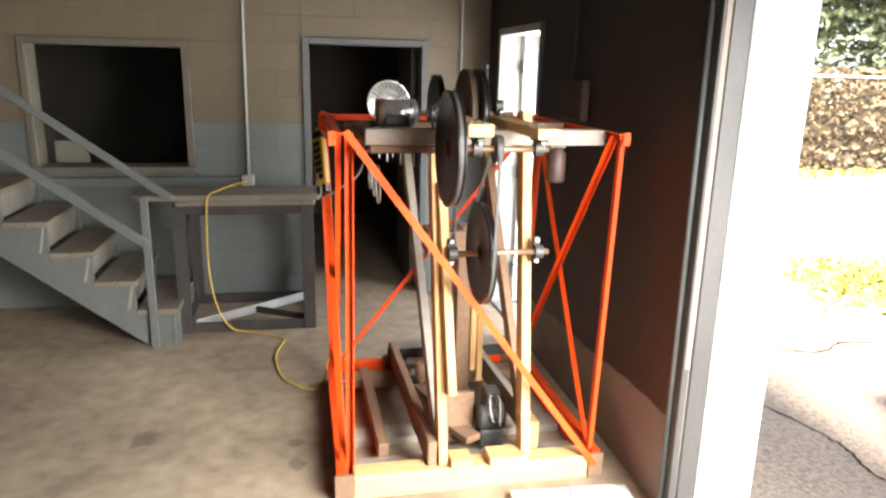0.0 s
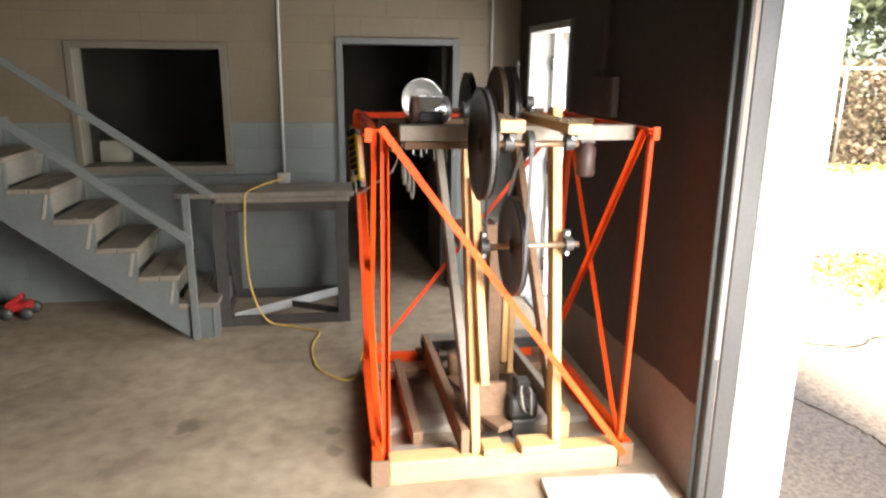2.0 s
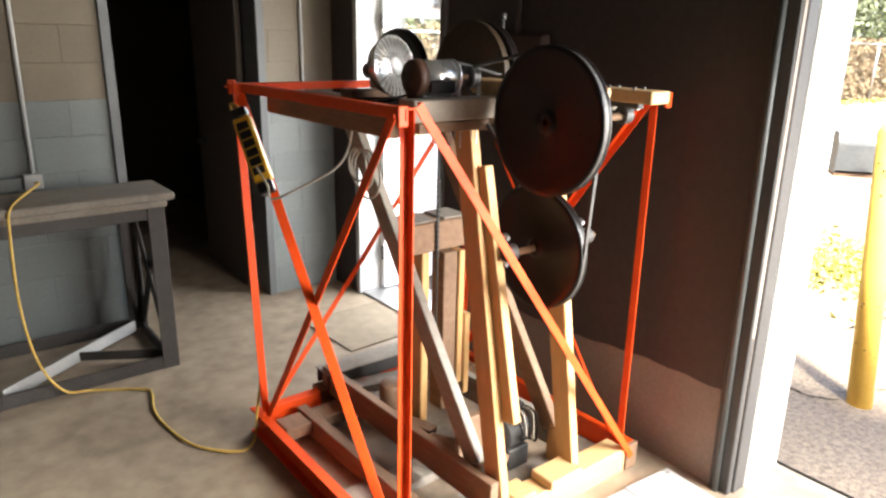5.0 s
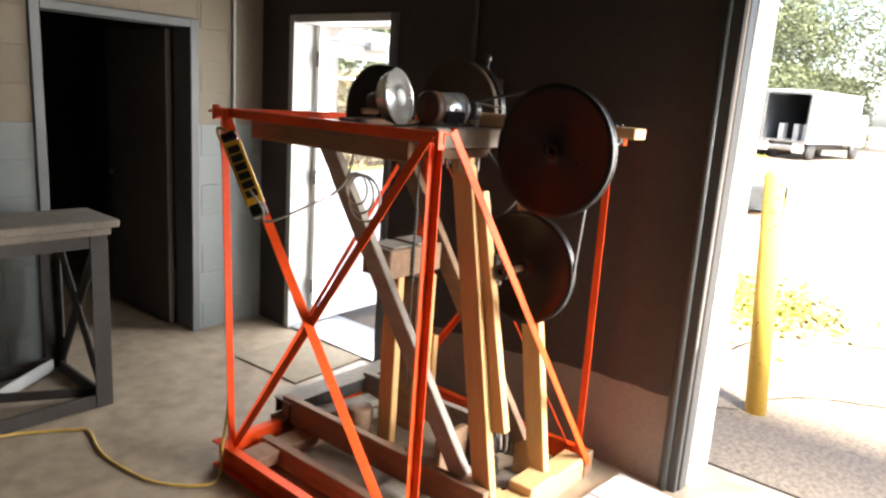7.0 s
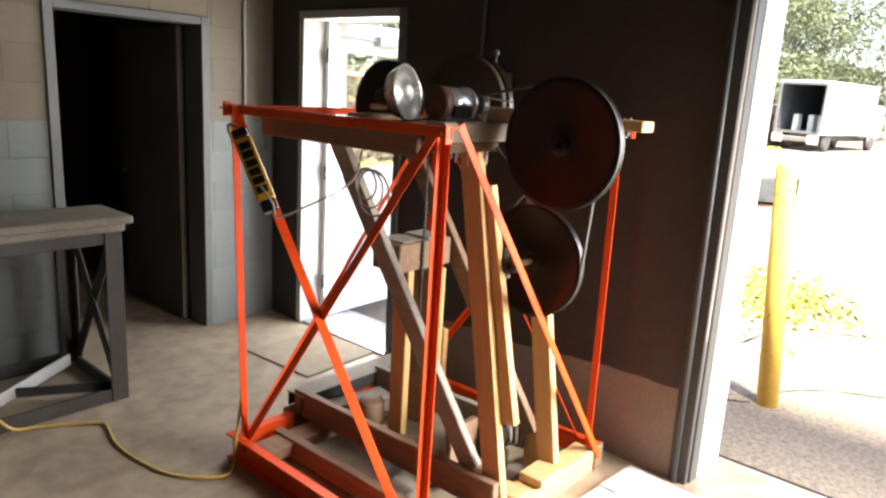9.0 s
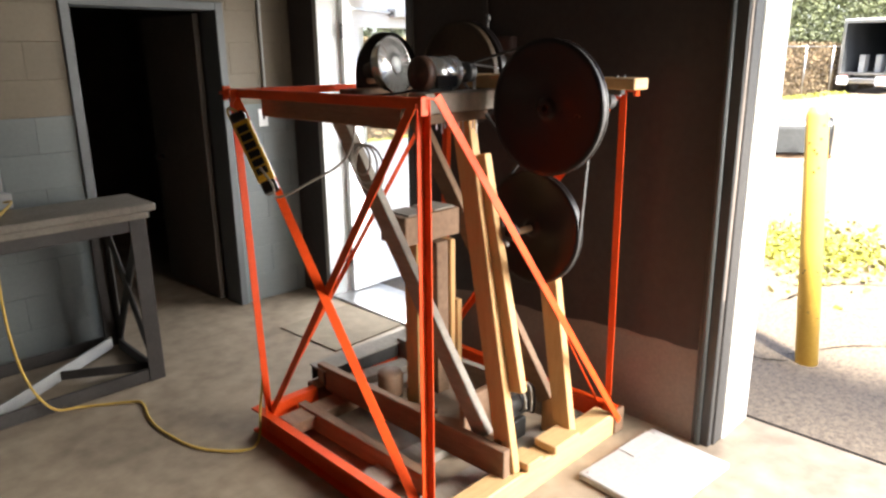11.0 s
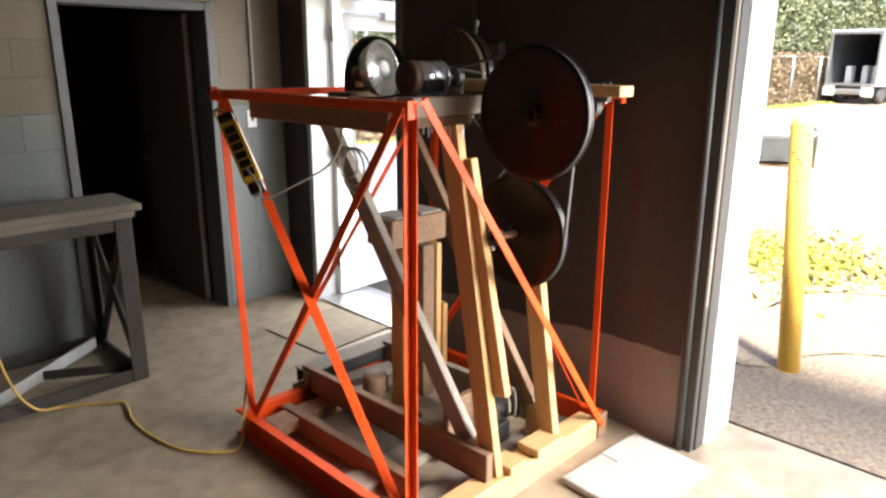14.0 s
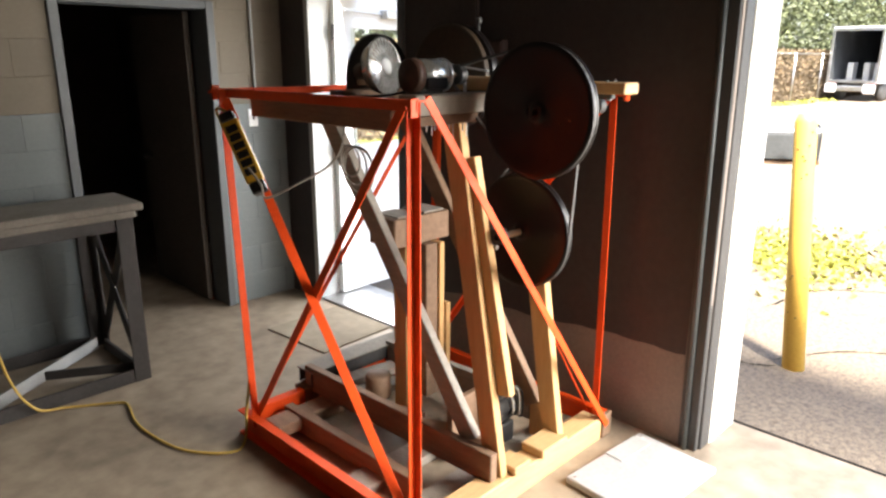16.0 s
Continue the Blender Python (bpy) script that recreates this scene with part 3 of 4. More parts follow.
# centre guide
mp("guide_post", box(0.875, 0.915, 3.50, 3.59, 0.1, 0.922, 0.004), M_pine)
mp("guide_post", box(0.955, 1.03, 3.45, 3.54, 0.16, 0.922, 0.004), M_oldwood)
mp("guide_post", box(1.034, 1.066, 3.44, 3.53, 0.28, 0.922, 0.004), M_pine)
mp("guide_post", box(1.068, 1.10, 3.43, 3.5, 0.22, 0.62, 0.004), M_pine)
mp("guide_cap", box(0.797, 1.14, 3.485, 3.66, 0.925, 1.055, 0.005), M_oldwood, "brown timber cap with weathered top")
mp("cap_slat", box(0.83, 0.95, 3.5, 3.65, 1.056, 1.062, 0.002), M_greywood)
mp("cap_slat", box(0.99, 1.12, 3.5, 3.65, 1.056, 1.064, 0.002), M_greywood)
mp("threaded_rod", rod((0.935, 3.475, 0.4), (0.935, 3.475, 1.55), 0.005, 12), M_iron, "", True)
for i in range(16):
    mp("coil", lathe([(0, 0.006), (0.006, 0.012), (0.012, 0.006)], (0.935, 3.475, 0.9 + 0.022 * i), (0, 0, 1), 10), M_iron, "", True)
# loose offcuts lying among the base timbers
mp("offcut", beam((0.80, 3.35, 0.115), (0.96, 3.02, 0.115), 0.09, 0.035, (1, 0, 0), 0.003), M_oldwood)
mp("offcut", beam((0.78, 3.62, 0.12), (0.86, 3.38, 0.12), 0.06, 0.035, (1, 0, 0), 0.003), M_oldwood)
mp("offcut", beam((0.76, 3.93, 0.13), (1.12, 3.86, 0.13), 0.1, 0.035, (0, 1, 0), 0.003), M_greywood)
mp("offcut", beam((0.76, 3.78, 0.12), (1.05, 3.72, 0.12), 0.09, 0.035, (0, 1, 0), 0.003), M_greywood)
mp("round_block", lathe([(0, 0), (0, 0.055), (0.01, 0.062), (0.11, 0.062), (0.12, 0.055), (0.12, 0)], (0.83, 3.66, 0.138), (0, 0, 1), 24), M_oldwood, "round brown wooden block", True)

# top timbers
mp("cross_beam", box(0.43, 1.495, 2.955, 3.045, 1.557, 1.624, 0.004), M_greywood)
mp("cross_beam_under", box(0.45, 0.74, 2.96, 3.04, 1.522, 1.555, 0.004), M_oldwood)
mp("platform_board", box(0.40, 0.44, 3.047, 3.94, 1.50, 1.575, 0.004), M_oldwood)
mp("platform_board", box(0.442, 0.60, 3.047, 3.94, 1.545, 1.582, 0.004), M_oldwood)
mp("platform_wire", hose([(0.34, 3.9, 1.60), (0.37, 3.6, 1.578), (0.42, 3.35, 1.60), (0.47, 3.12, 1.62), (0.5, 3.07, 1.64)], 0.004, 6, 6), M_black, "", True)
mp("platform_board", box(0.61, 0.71, 3.052, 4.0, 1.535, 1.572, 0.004), M_greywood)
mp("arm", box(0.776, 0.876, 2.58, 3.12, 1.628, 1.676, 0.004), M_pine_x)
mp("arm", box(1.036, 1.130, 2.55, 3.46, 1.622, 1.662, 0.004), M_pine_x)
mp("rear_beam", box(0.50, 1.48, 3.43, 3.52, 1.575, 1.62, 0.004), M_oldwood)

# wheels
def sheave(name, x, y, z, r, w, material, label, groove=0.012):
    prof = [(-w * 0.5, 0), (-w * 0.5, 0.022), (-w * 0.42, 0.03), (-w * 0.3, 0.034), (-w * 0.2, 0.045), (-w * 0.12, r * 0.4), (-w * 0.16, r * 0.55), (-w * 0.24, r * 0.72), (-w * 0.4, r * 0.86), (-w * 0.5, r * 0.93), (-w * 0.5, r), (-w * 0.3, r), (0, r - groove), (w * 0.3, r), (w * 0.5, r), (w * 0.5, r * 0.86), (w * 0.12, r * 0.8), (w * 0.12, 0.05), (w * 0.5, 0.03), (w * 0.9, 0.022), (w * 0.9, 0)]
    return mp(name, lathe(prof, (x, y, z), (1, 0, 0), 64), material, label, True)


def belt(name, x, c1, r1, c2, r2, w=0.012, t=0.009):
    """A belt round two pulleys in the plane x."""
    (y1, z1), (y2, z2) = c1, c2
    d = math.hypot(y2 - y1, z2 - z1)
    a0 = math.atan2(z2 - z1, y2 - y1)
    off = math.acos((r1 - r2) / d)
    pts = []
    n = 28
    for i in range(n + 1):
        a = a0 + off + (2 * math.pi - 2 * off) * i / n
        pts.append((y1, z1, r1, a))
    for i in range(n + 1):
        a = a0 - off + 2 * off * i / n
        pts.append((y2, z2, r2, a))
    bm = bmesh.new()
    loops = []
    for y, z, r, a in pts:
        ring = []
        for dx, dr in ((-w / 2, 0), (w / 2, 0), (w / 2, t), (-w / 2, t)):
            ring.append(bm.verts.new((x + dx, y + (r + dr) * math.cos(a), z + (r + dr) * math.sin(a))))
        loops.append(ring)
    for A, B in zip(loops, loops[1:] + loops[:1]):
        for k in range(4):
            bm.faces.new((A[k], B[k], B[(k + 1) % 4], A[(k + 1) % 4]))
    mp(name, bm, M_rubber, "dark rubber drive belt")


UPY, UPZ = 2.69, 1.572
LOY, LOZ = 2.885, 1.098
TPY, TPZ = 3.285, 1.668
sheave("large_wheel", 0.732, UPY, UPZ, 0.223, 0.034, M_black, "black grooved drive wheel")
sheave("lower_wheel", 0.922, LOY, LOZ, 0.222, 0.03, M_black, "black grooved lower wheel")
sheave("small_pulley", 0.922, UPY, UPZ, 0.055, 0.028, M_iron, "small dark pulley")
sheave("rear_wheel", 0.925, TPY, TPZ, 0.205, 0.022, M_plydisc, "brown rear wheel with metal rim")
sheave("rear_wheel", 0.985, TPY + 0.01, TPZ, 0.205, 0.03, M_black, "black rear wheel")
sheave("rear_wheel", 0.86, 3.66, 1.64, 0.2, 0.03, M_black, "black rear wheel")
mp("upper_shaft", rod((0.715, UPY, UPZ), (1.13, UPY, UPZ), 0.0125), M_shaft, "", True)
mp("lower_shaft", rod((0.79, LOY, LOZ), (1.23, LOY, LOZ), 0.0125), M_shaft, "", True)
mp("rear_shaft", rod((0.80, TPY, TPZ), (1.16, TPY, TPZ), 0.0125), M_shaft, "", True)
mp("rear_shaft", rod((0.76, 3.66, 1.64), (1.1, 3.66, 1.64), 0.0125), M_shaft, "", True)
belt("drive_belt", 0.922, (UPY, UPZ), 0.046, (LOY, LOZ), 0.211)
belt("drive_belt", 0.732, (3.055, 1.678), 0.03, (UPY, UPZ), 0.211)


def bearing(x, y, z, up, name="bearing"):
    """A pillow block round a shaft along x; up: where its foot points."""
    bm = lathe([(-0.018, 0.014), (-0.018, 0.03), (0.018, 0.03), (0.018, 0.014)], (x, y, z), (1, 0, 0), 20)
    if up == "z":
        bm = box(x - 0.016, x + 0.016, y - 0.065, y + 0.065, z + 0.026, z + 0.045, 0.003, bm)
    elif up == "-z":
        bm = box(x - 0.016, x + 0.016, y - 0.065, y + 0.065, z - 0.045, z - 0.026, 0.003, bm)
    else:
        bm = box(x - 0.016, x + 0.016, y + 0.026, y + 0.043, z - 0.06, z + 0.06, 0.003, bm)
    ob = mp(name, bm, M_iron, "cast iron pillow block bearing")
    for s in (-0.048, 0.048):
        if up in ("z", "-z"):
            k = 1 if up == "z" else -1
            mp("nut", rod((x, y + s, z + k * 0.02), (x, y + s, z + k * 0.03), 0.009, 6), M_galv, "", False, ob)
        else:
            mp("nut", rod((x, y + 0.012, z + s), (x, y + 0.026, z + s), 0.009, 6), M_galv, "", False, ob)


bearing(0.84, UPY, UPZ + 0.004, "z")
bearing(1.09, UPY, UPZ + 0.004, "z")
bearing(0.80, LOY + 0.008, LOZ, "y")
bearing(1.185, LOY + 0.002, LOZ, "y")
bearing(1.09, TPY, TPZ + 0.038, "-z")
for x in (0.80, 0.85, 1.065, 1.115):
    for y in (2.64, 2.74):
        mp("bolt_head", rod((x, y, 1.66), (x, y, 1.684 if x < 1 else 1.67), 0.006, 6), M_iron)

# motor on the platform
MX, MY, MZ = 0.57, 3.055, 1.684
bm = lathe([(-0.07, 0), (-0.07, 0.056), (0.07, 0.056), (0.076, 0.05), (0.076, 0)], (MX, MY, MZ), (1, 0, 0), 40)
motor = mp("motor", bm, M_motor, "polished steel electric motor", True)
mp("motor_cap", lathe([(-0.09, 0), (-0.09, 0.018), (-0.084, 0.022), (-0.086, 0.05), (-0.078, 0.0585), (-0.052, 0.0585), (-0.052, 0.054)], (MX, MY, MZ), (1, 0, 0), 40), M_rust, "dull brown end bell", True, motor)
mp("motor_cap", lathe([(0.068, 0.05), (0.068, 0.058), (0.08, 0.058), (0.09, 0.042), (0.098, 0.02), (0.1, 0)], (MX, MY, MZ), (1, 0, 0), 40), M_galv, "", True, motor)
mp("terminal_box", box(MX - 0.05, MX + 0.05, MY - 0.062, MY - 0.046, MZ - 0.045, MZ - 0.005, 0.004), M_black, "", False, motor)
mp("motor_foot", box(MX - 0.06, MX + 0.06, MY - 0.03, MY + 0.06, 1.583, 1.634, 0.004), M_iron, "", False, motor)
mp("flat_bar", beam((0.816, 3.223, 1.722), (0.721, 2.908, 1.70), 0.022, 0.005, (1, 0, 0), 0.001), M_panel, "bright flat steel bar")
mp("bar_post", rod((0.816, 3.215, 1.57), (0.816, 3.215, 1.722), 0.006, 8), M_galv)
mp("bar_post", rod((0.765, 3.05, 1.62), (0.765, 3.05, 1.712), 0.006, 8), M_galv)
mp("motor_shaft", rod((MX + 0.1, MY, MZ), (0.75, MY, MZ), 0.009), M_shaft, "", True)
mp("motor_pulley", lathe([(-0.015, 0), (-0.015, 0.036), (-0.005, 0.036), (0, 0.03), (0.005, 0.036), (0.015, 0.036), (0.015, 0)], (0.732, MY, MZ), (1, 0, 0), 24), M_iron, "", True)

mp("lever", rod((1.03, TPY - 0.05, 1.665), (1.0, TPY - 0.09, 1.885), 0.006, 8), M_iron, "thin dark steel lever", True)
mp("lever_knob", lathe([(-0.014, 0), (-0.01, 0.011), (0.01, 0.011), (0.014, 0)], (1.0, TPY - 0.09, 1.885), (0, 0, 1), 12), M_iron, "", True)
# dark drive unit on the base
bm = lathe([(-0.07, 0), (-0.07, 0.055), (-0.058, 0.068), (0.058, 0.068), (0.07, 0.055), (0.07, 0)], (1.06, 3.10, 0.20), (1, 0, 0), 28)
bm = box(1.0, 1.12, 3.04, 3.16, 0.04, 0.14, 0.006, bm)
bm = box(1.02, 1.10, 3.05, 3.15, 0.262, 0.34, 0.01, bm)
mp("cross_board", box(0.80, 0.985, 3.13, 3.165, 0.04, 0.31, 0.004), M_oldwood, "upright brown board beside the drive unit")
mp("drive_unit", bm, M_iron, "dark oily drive unit with wires")
for k in range(5):
    a = 0.8 * k
    mp("wire", hose([(1.03 + 0.015 * k, 3.045, 0.33), (1.0 + 0.025 * k, 2.99, 0.31 + 0.02 * math.sin(a)), (1.02 + 0.02 * k, 2.985, 0.25 - 0.015 * k), (1.06 + 0.01 * k, 3.03, 0.19)], 0.004, 6, 6), M_greycord if k % 2 else M_black, "", True)
# hanging canister under the right of the beam
mp("canister", lathe([(0, 0), (0, 0.035), (0.01, 0.042), (0.13, 0.042), (0.14, 0.03), (0.155, 0.03), (0.155, 0)], (1.285, 3.0, 1.39), (0, 0, 1), 24), M_wallbox, "dull brown canister hung below the beam", True)
mp("canister_clip", box(1.25, 1.32, 2.985, 3.015, 1.54, 1.557, 0.002), M_iron)
# screw ends below the left timber
for i, (x, ln) in enumerate(((0.49, 0.02), (0.525, 0.035), (0.55, 0.02), (0.58, 0.05), (0.61, 0.02), (0.64, 0.06), (0.67, 0.03), (0.70, 0.05))):
    mp("screw", rod((x, 2.97 + 0.01 * (i % 3), 1.522 - ln), (x, 2.97 + 0.01 * (i % 3), 1.524), 0.003, 6), M_galv)

# ---- loose things on the machine ----
lamp = thing("heat_lamp", "round silver heater dish on the machine's top boards", "lamp", at=(0.55, 3.3, 1.572))


def lp(name, bm, material, label="", smooth=True):
    bmesh.ops.translate(bm, vec=(-0.55, -3.3, -1.572), verts=bm.verts)
    return part(name, bm, material, lamp, label, smooth)


LD = Vector((0.25, -0.93, 0.16)).normalized()
LC = Vector((0.56, 3.29, 1.705))
lp("dish", lathe([(-0.05, 0.02), (-0.045, 0.05), (-0.02, 0.085), (0.02, 0.102), (0.03, 0.106), (0.03, 0.103), (0.018, 0.098), (-0.02, 0.08), (-0.042, 0.045), (-0.046, 0)], LC, LD, 48), M_motor, "polished reflector dish")
for k in range(28):
    a = 2 * math.pi * k / 28
    s = LD.cross(Vector((0, 0, 1))).normalized()
    u = s.cross(LD)
    lp("guard_wire", rod(LC + LD * 0.034 + (s * math.cos(a) + u * math.sin(a)) * 0.03, LC + LD * 0.03 + (s * math.cos(a) + u * math.sin(a)) * 0.103, 0.0012, 5), M_galv)
lp("guard_hub", lathe([(0, 0), (0, 0.03), (0.004, 0.03), (0.006, 0)], LC + LD * 0.032, LD, 24), M_doorwhite, "pale hub badge")
lp("housing", lathe([(0, 0), (0, 0.026), (0.05, 0.036), (0.06, 0.036)], LC - LD * 0.1, LD, 24), M_rust)
lp("stand", box(0.50, 0.62, 3.26, 3.36, 1.572, 1.6, 0.004), M_black, "", False)

# yellow outlet strip hung on the left side brace
strip = thing("power_strip", "yellow plastic outlet strip hung on the orange side brace", "power strip", at=(0.27, 3.8, 1.3))


def sp(name, bm, material, label="", smooth=False, parent=None):
    bmesh.ops.translate(bm, vec=(-0.27, -3.8, -1.3), verts=bm.verts)
    return part(name, bm, material, parent or strip, label, smooth)


SA, SB = Vector((0.262, 3.87, 1.488)), Vector((0.276, 3.72, 1.262))
d = (SB - SA).normalized()
SS = Vector((0.7, -0.7, 0))
SN = d.cross(SS).normalized()
SN = SN if SN.x < 0 else -SN
sp("body", beam(SA, SB, 0.07, 0.045, SS, 0.006), M_yellow, "yellow plastic body")
for k in range(6):
    c = SA + (SB - SA) * (0.14 + 0.14 * k)
    sp("outlet", beam(c - d * 0.015 + SN * 0.0245, c + d * 0.015 + SN * 0.0245, 0.046, 0.005, SS, 0.001), M_black, "dark socket")
sp("end_cap", beam(SB, SB + d * 0.05, 0.06, 0.05, SS, 0.006), M_black)
sp("end_cap", beam(SA - d * 0.04, SA, 0.06, 0.05, SS, 0.006), M_black)
sp("cord", hose([SB + Vector((-0.03, 0.0, 0.06)), (0.26, 3.66, 1.26), (0.27, 3.64, 1.21), (0.34, 3.52, 1.275), (0.42, 3.43, 1.345), (0.46, 3.40, 1.42), (0.5, 3.42, 1.543)], 0.005, 8, 8), M_greycord, "pale grey cord", True)
for k in range(3):
    r = 0.06 + 0.015 * k
    sp("cord_loop", hose([(0.49 + 0.02 * k, 3.39 + r * math.cos(a * math.pi / 6), 1.36 - 0.02 * k + r * math.sin(a * math.pi / 6)) for a in range(13)], 0.0045, 6, 3, None, True), M_greycord, "coiled pale cord", True)

# ---- bench ----
bench = thing("work_bench", "dark steel-framed work bench with worn wooden top by wall", "bench", at=(-0.2, 5.2, 0))


def bp_(name, bm, material, label="", smooth=False):
    bmesh.ops.translate(bm, vec=(0.2, -5.2, 0), verts=bm.verts)
    return part(name, bm, material, bench, label, smooth)


BX0, BX1, BY0, BY1 = -0.71, 0.236, 4.925, 5.6
bp_("bench_top", box(-0.95, 0.282, 4.885, 5.26, 0.965, 1.005, 0.006), M_benchtop, "worn pale wooden top")
bp_("under_board", box(-0.68, 0.25, 4.91, 5.24, 0.925, 0.962, 0.006), M_benchtop)
for x in (BX0, BX1 - 0.075):
    for y in (BY0, BY1 - 0.075):
        bp_("leg", angle_iron((x if x < 0 else x + 0.075, y if y < 5.2 else y + 0.075, 0.0), (x if x < 0 else x + 0.075, y if y < 5.2 else y + 0.075, 0.925), (1 if x < 0 else -1, 0, 0), (0, 1 if y < 5.2 else -1, 0), 0.085, 0.01), M_bench)
for y in (BY0 + 0.005, BY1 - 0.03):
    bp_("top_rail", box(BX0 + 0.086, BX1 - 0.086, y, y + 0.02, 0.86, 0.924, 0.003), M_bench)
    bp_("bottom_rail", box(BX0 + 0.086, BX1 - 0.086, y, y + 0.02, 0.0, 0.075, 0.003), M_bench)
for x in (BX0 + 0.03, BX1 - 0.03):
    bp_("side_rail", box(x - 0.01, x + 0.01, BY0 + 0.086, BY1 - 0.086, 0.0, 0.07, 0.003), M_bench)
    bp_("side_rail", box(x - 0.01, x + 0.01, BY0 + 0.086, BY1 - 0.086, 0.86, 0.924, 0.003), M_bench)
    bp_("side_brace", beam((x, BY0 + 0.06, 0.06), (x, BY1 - 0.06, 0.9), 0.075, 0.008, (0, 1, 0), 0.001), M_bench)
    bp_("side_brace", beam((x + 0.012, BY0 + 0.06, 0.9), (x + 0.012, BY1 - 0.06, 0.06), 0.075, 0.008, (0, 1, 0), 0.001), M_bench)
bp_("floor_brace", beam((BX0 + 0.1, BY0 + 0.06, 0.05), (BX1 - 0.08, BY1 - 0.1, 0.06), 0.07, 0.012, (0, 0, 1), 0.001), M_lightframe, "pale painted floor brace")
bp_("floor_brace", beam((BX0 + 0.5, BY0 + 0.33, 0.05), (BX1 - 0.05, BY0 + 0.1, 0.05), 0.05, 0.012, (0, 0, 1), 0.001), M_bench)

# ---- stairs ----
stairs = thing("staircase", "grey painted wooden staircase with worn treads and a plain rail", "staircase", at=(-1.5, 5.0, 0))


def st(name, bm, material, label="", smooth=False):
    bmesh.ops.translate(bm, vec=(1.5, -5.0, 0), verts=bm.verts)
    return part(name, bm, material, stairs, label, smooth)


SY0, SY1 = 4.735, 5.45
RISE, RUN, NS = 0.205, 0.246, 11
def stringer(y0, y1):
    """Side board cut to the steps, column by column."""
    bm = bmesh.new()

    def under(x):
        return max(0.0, (-0.875 - x) * 0.785)
    cols = [(-0.875, -0.68, 0.223)] + [(-0.70 - RUN, -0.875, 0.224)] + [(-0.70 - RUN * (i + 1), -0.70 - RUN * i, 0.224 + RISE * i) for i in range(1, NS)]
    for xa, xb, top in cols:
        poly = [(xa, under(xa)), (xb, under(xb)), (xb, top), (xa, top)]
        f = [bm.verts.new((x, y0, z)) for x, z in poly]
        g = [bm.verts.new((x, y1, z)) for x, z in poly]
        bm.faces.new(f)
        bm.faces.new(g[::-1])
        for a in range(4):
            b_ = (a + 1) % 4
            bm.faces.new((f[a], f[b_], g[b_], g[a]))
    bmesh.ops.remove_doubles(bm, verts=bm.verts, dist=1e-4)
    return bm


for y in (SY0, SY1 - 0.045):
    st("stringer", stringer(y, y + 0.045), M_stair)
for i in range(NS):
    x = -0.70 - RUN * i
    z = 0.226 + RISE * i
    for j in range(2):
        xa = x - RUN + j * (RUN + 0.025) / 2
        st("tread", box(xa + 0.002, xa + (RUN + 0.025) / 2 - 0.001, SY0 - 0.015, SY1, z, z + 0.036, 0.005), M_tread)
    if i:
        # the risers lean: each is set back at its foot
        st("riser", beam((x - 0.05, (SY0 + SY1) / 2 - 0.006, z - RISE + 0.038), (x - 0.012, (SY0 + SY1) / 2 - 0.006, z - 0.002), 0.022, SY1 - SY0 + 0.004, (1, 0, 0), 0.003), M_riser, "worn pale riser")
    else:
        st("riser", box(x - 0.024, x - 0.002, SY0 - 0.01, SY1 - 0.002, 0.0, z - 0.001, 0.003), M_stair)
st("newel", box(-0.858, -0.808, SY0 - 0.045, SY0 - 0.017, 0.0, 1.04, 0.004), M_stair)
st("handrail", beam((-0.665, SY0 - 0.031, 1.02), (-3.4, SY0 - 0.031, 1.02 + 2.735 * 0.735), 0.026, 0.05, (0, 1, 0), 0.004), M_stair)
st("mid_rail", beam((-0.83, SY0 - 0.06, 0.725), (-3.4, SY0 - 0.06, 0.725 + 2.57 * 0.755), 0.024, 0.06, (0, 1, 0), 0.004), M_stair)
st("newel", box(-2.9, -2.84, SY0 - 0.045, SY0 - 0.017, 1.7, 2.6, 0.004), M_stair)

# ---- things on the floor and walls ----
cord = part("extension_cord", hose([(-0.25, 5.60, 0.985), (-0.26, 5.4, 1.015), (-0.40, 5.05, 1.016), (-0.46, 4.885, 1.0), (-0.475, 4.87, 0.9), (-0.485, 4.865, 0.55), (-0.45, 4.86, 0.25), (-0.36, 4.86, 0.06), (-0.22, 4.88, 0.008), (-0.02, 4.75, 0.008), (0.01, 4.68, 0.008), (-0.03, 4.5, 0.008), (-0.03, 4.32, 0.008), (0.02, 4.08, 0.008), (0.15, 3.92, 0.008), (0.24, 3.93, 0.012), (0.285, 3.965, 0.15), (0.318, 3.968, 0.4), (0.306, 3.968, 0.9), (0.29, 3.968, 1.4), (0.25, 3.95, 1.53), (0.262, 3.9, 1.53)], 0.0065, 8, 8), M_cord, None, "", True)
tagged(cord, "yellow extension cord hanging off the bench and across the floor", "extension cord")
jb = thing("junction_box", "grey metal wall socket box with conduit above the bench", "socket", at=(-0.25, 5.63, 1.0))


def jp(name, bm, material, label="", smooth=False):
    bmesh.ops.translate(bm, vec=(0.25, -5.63, -1.0), verts=bm.verts)
    return part(name, bm, material, jb, label, smooth)


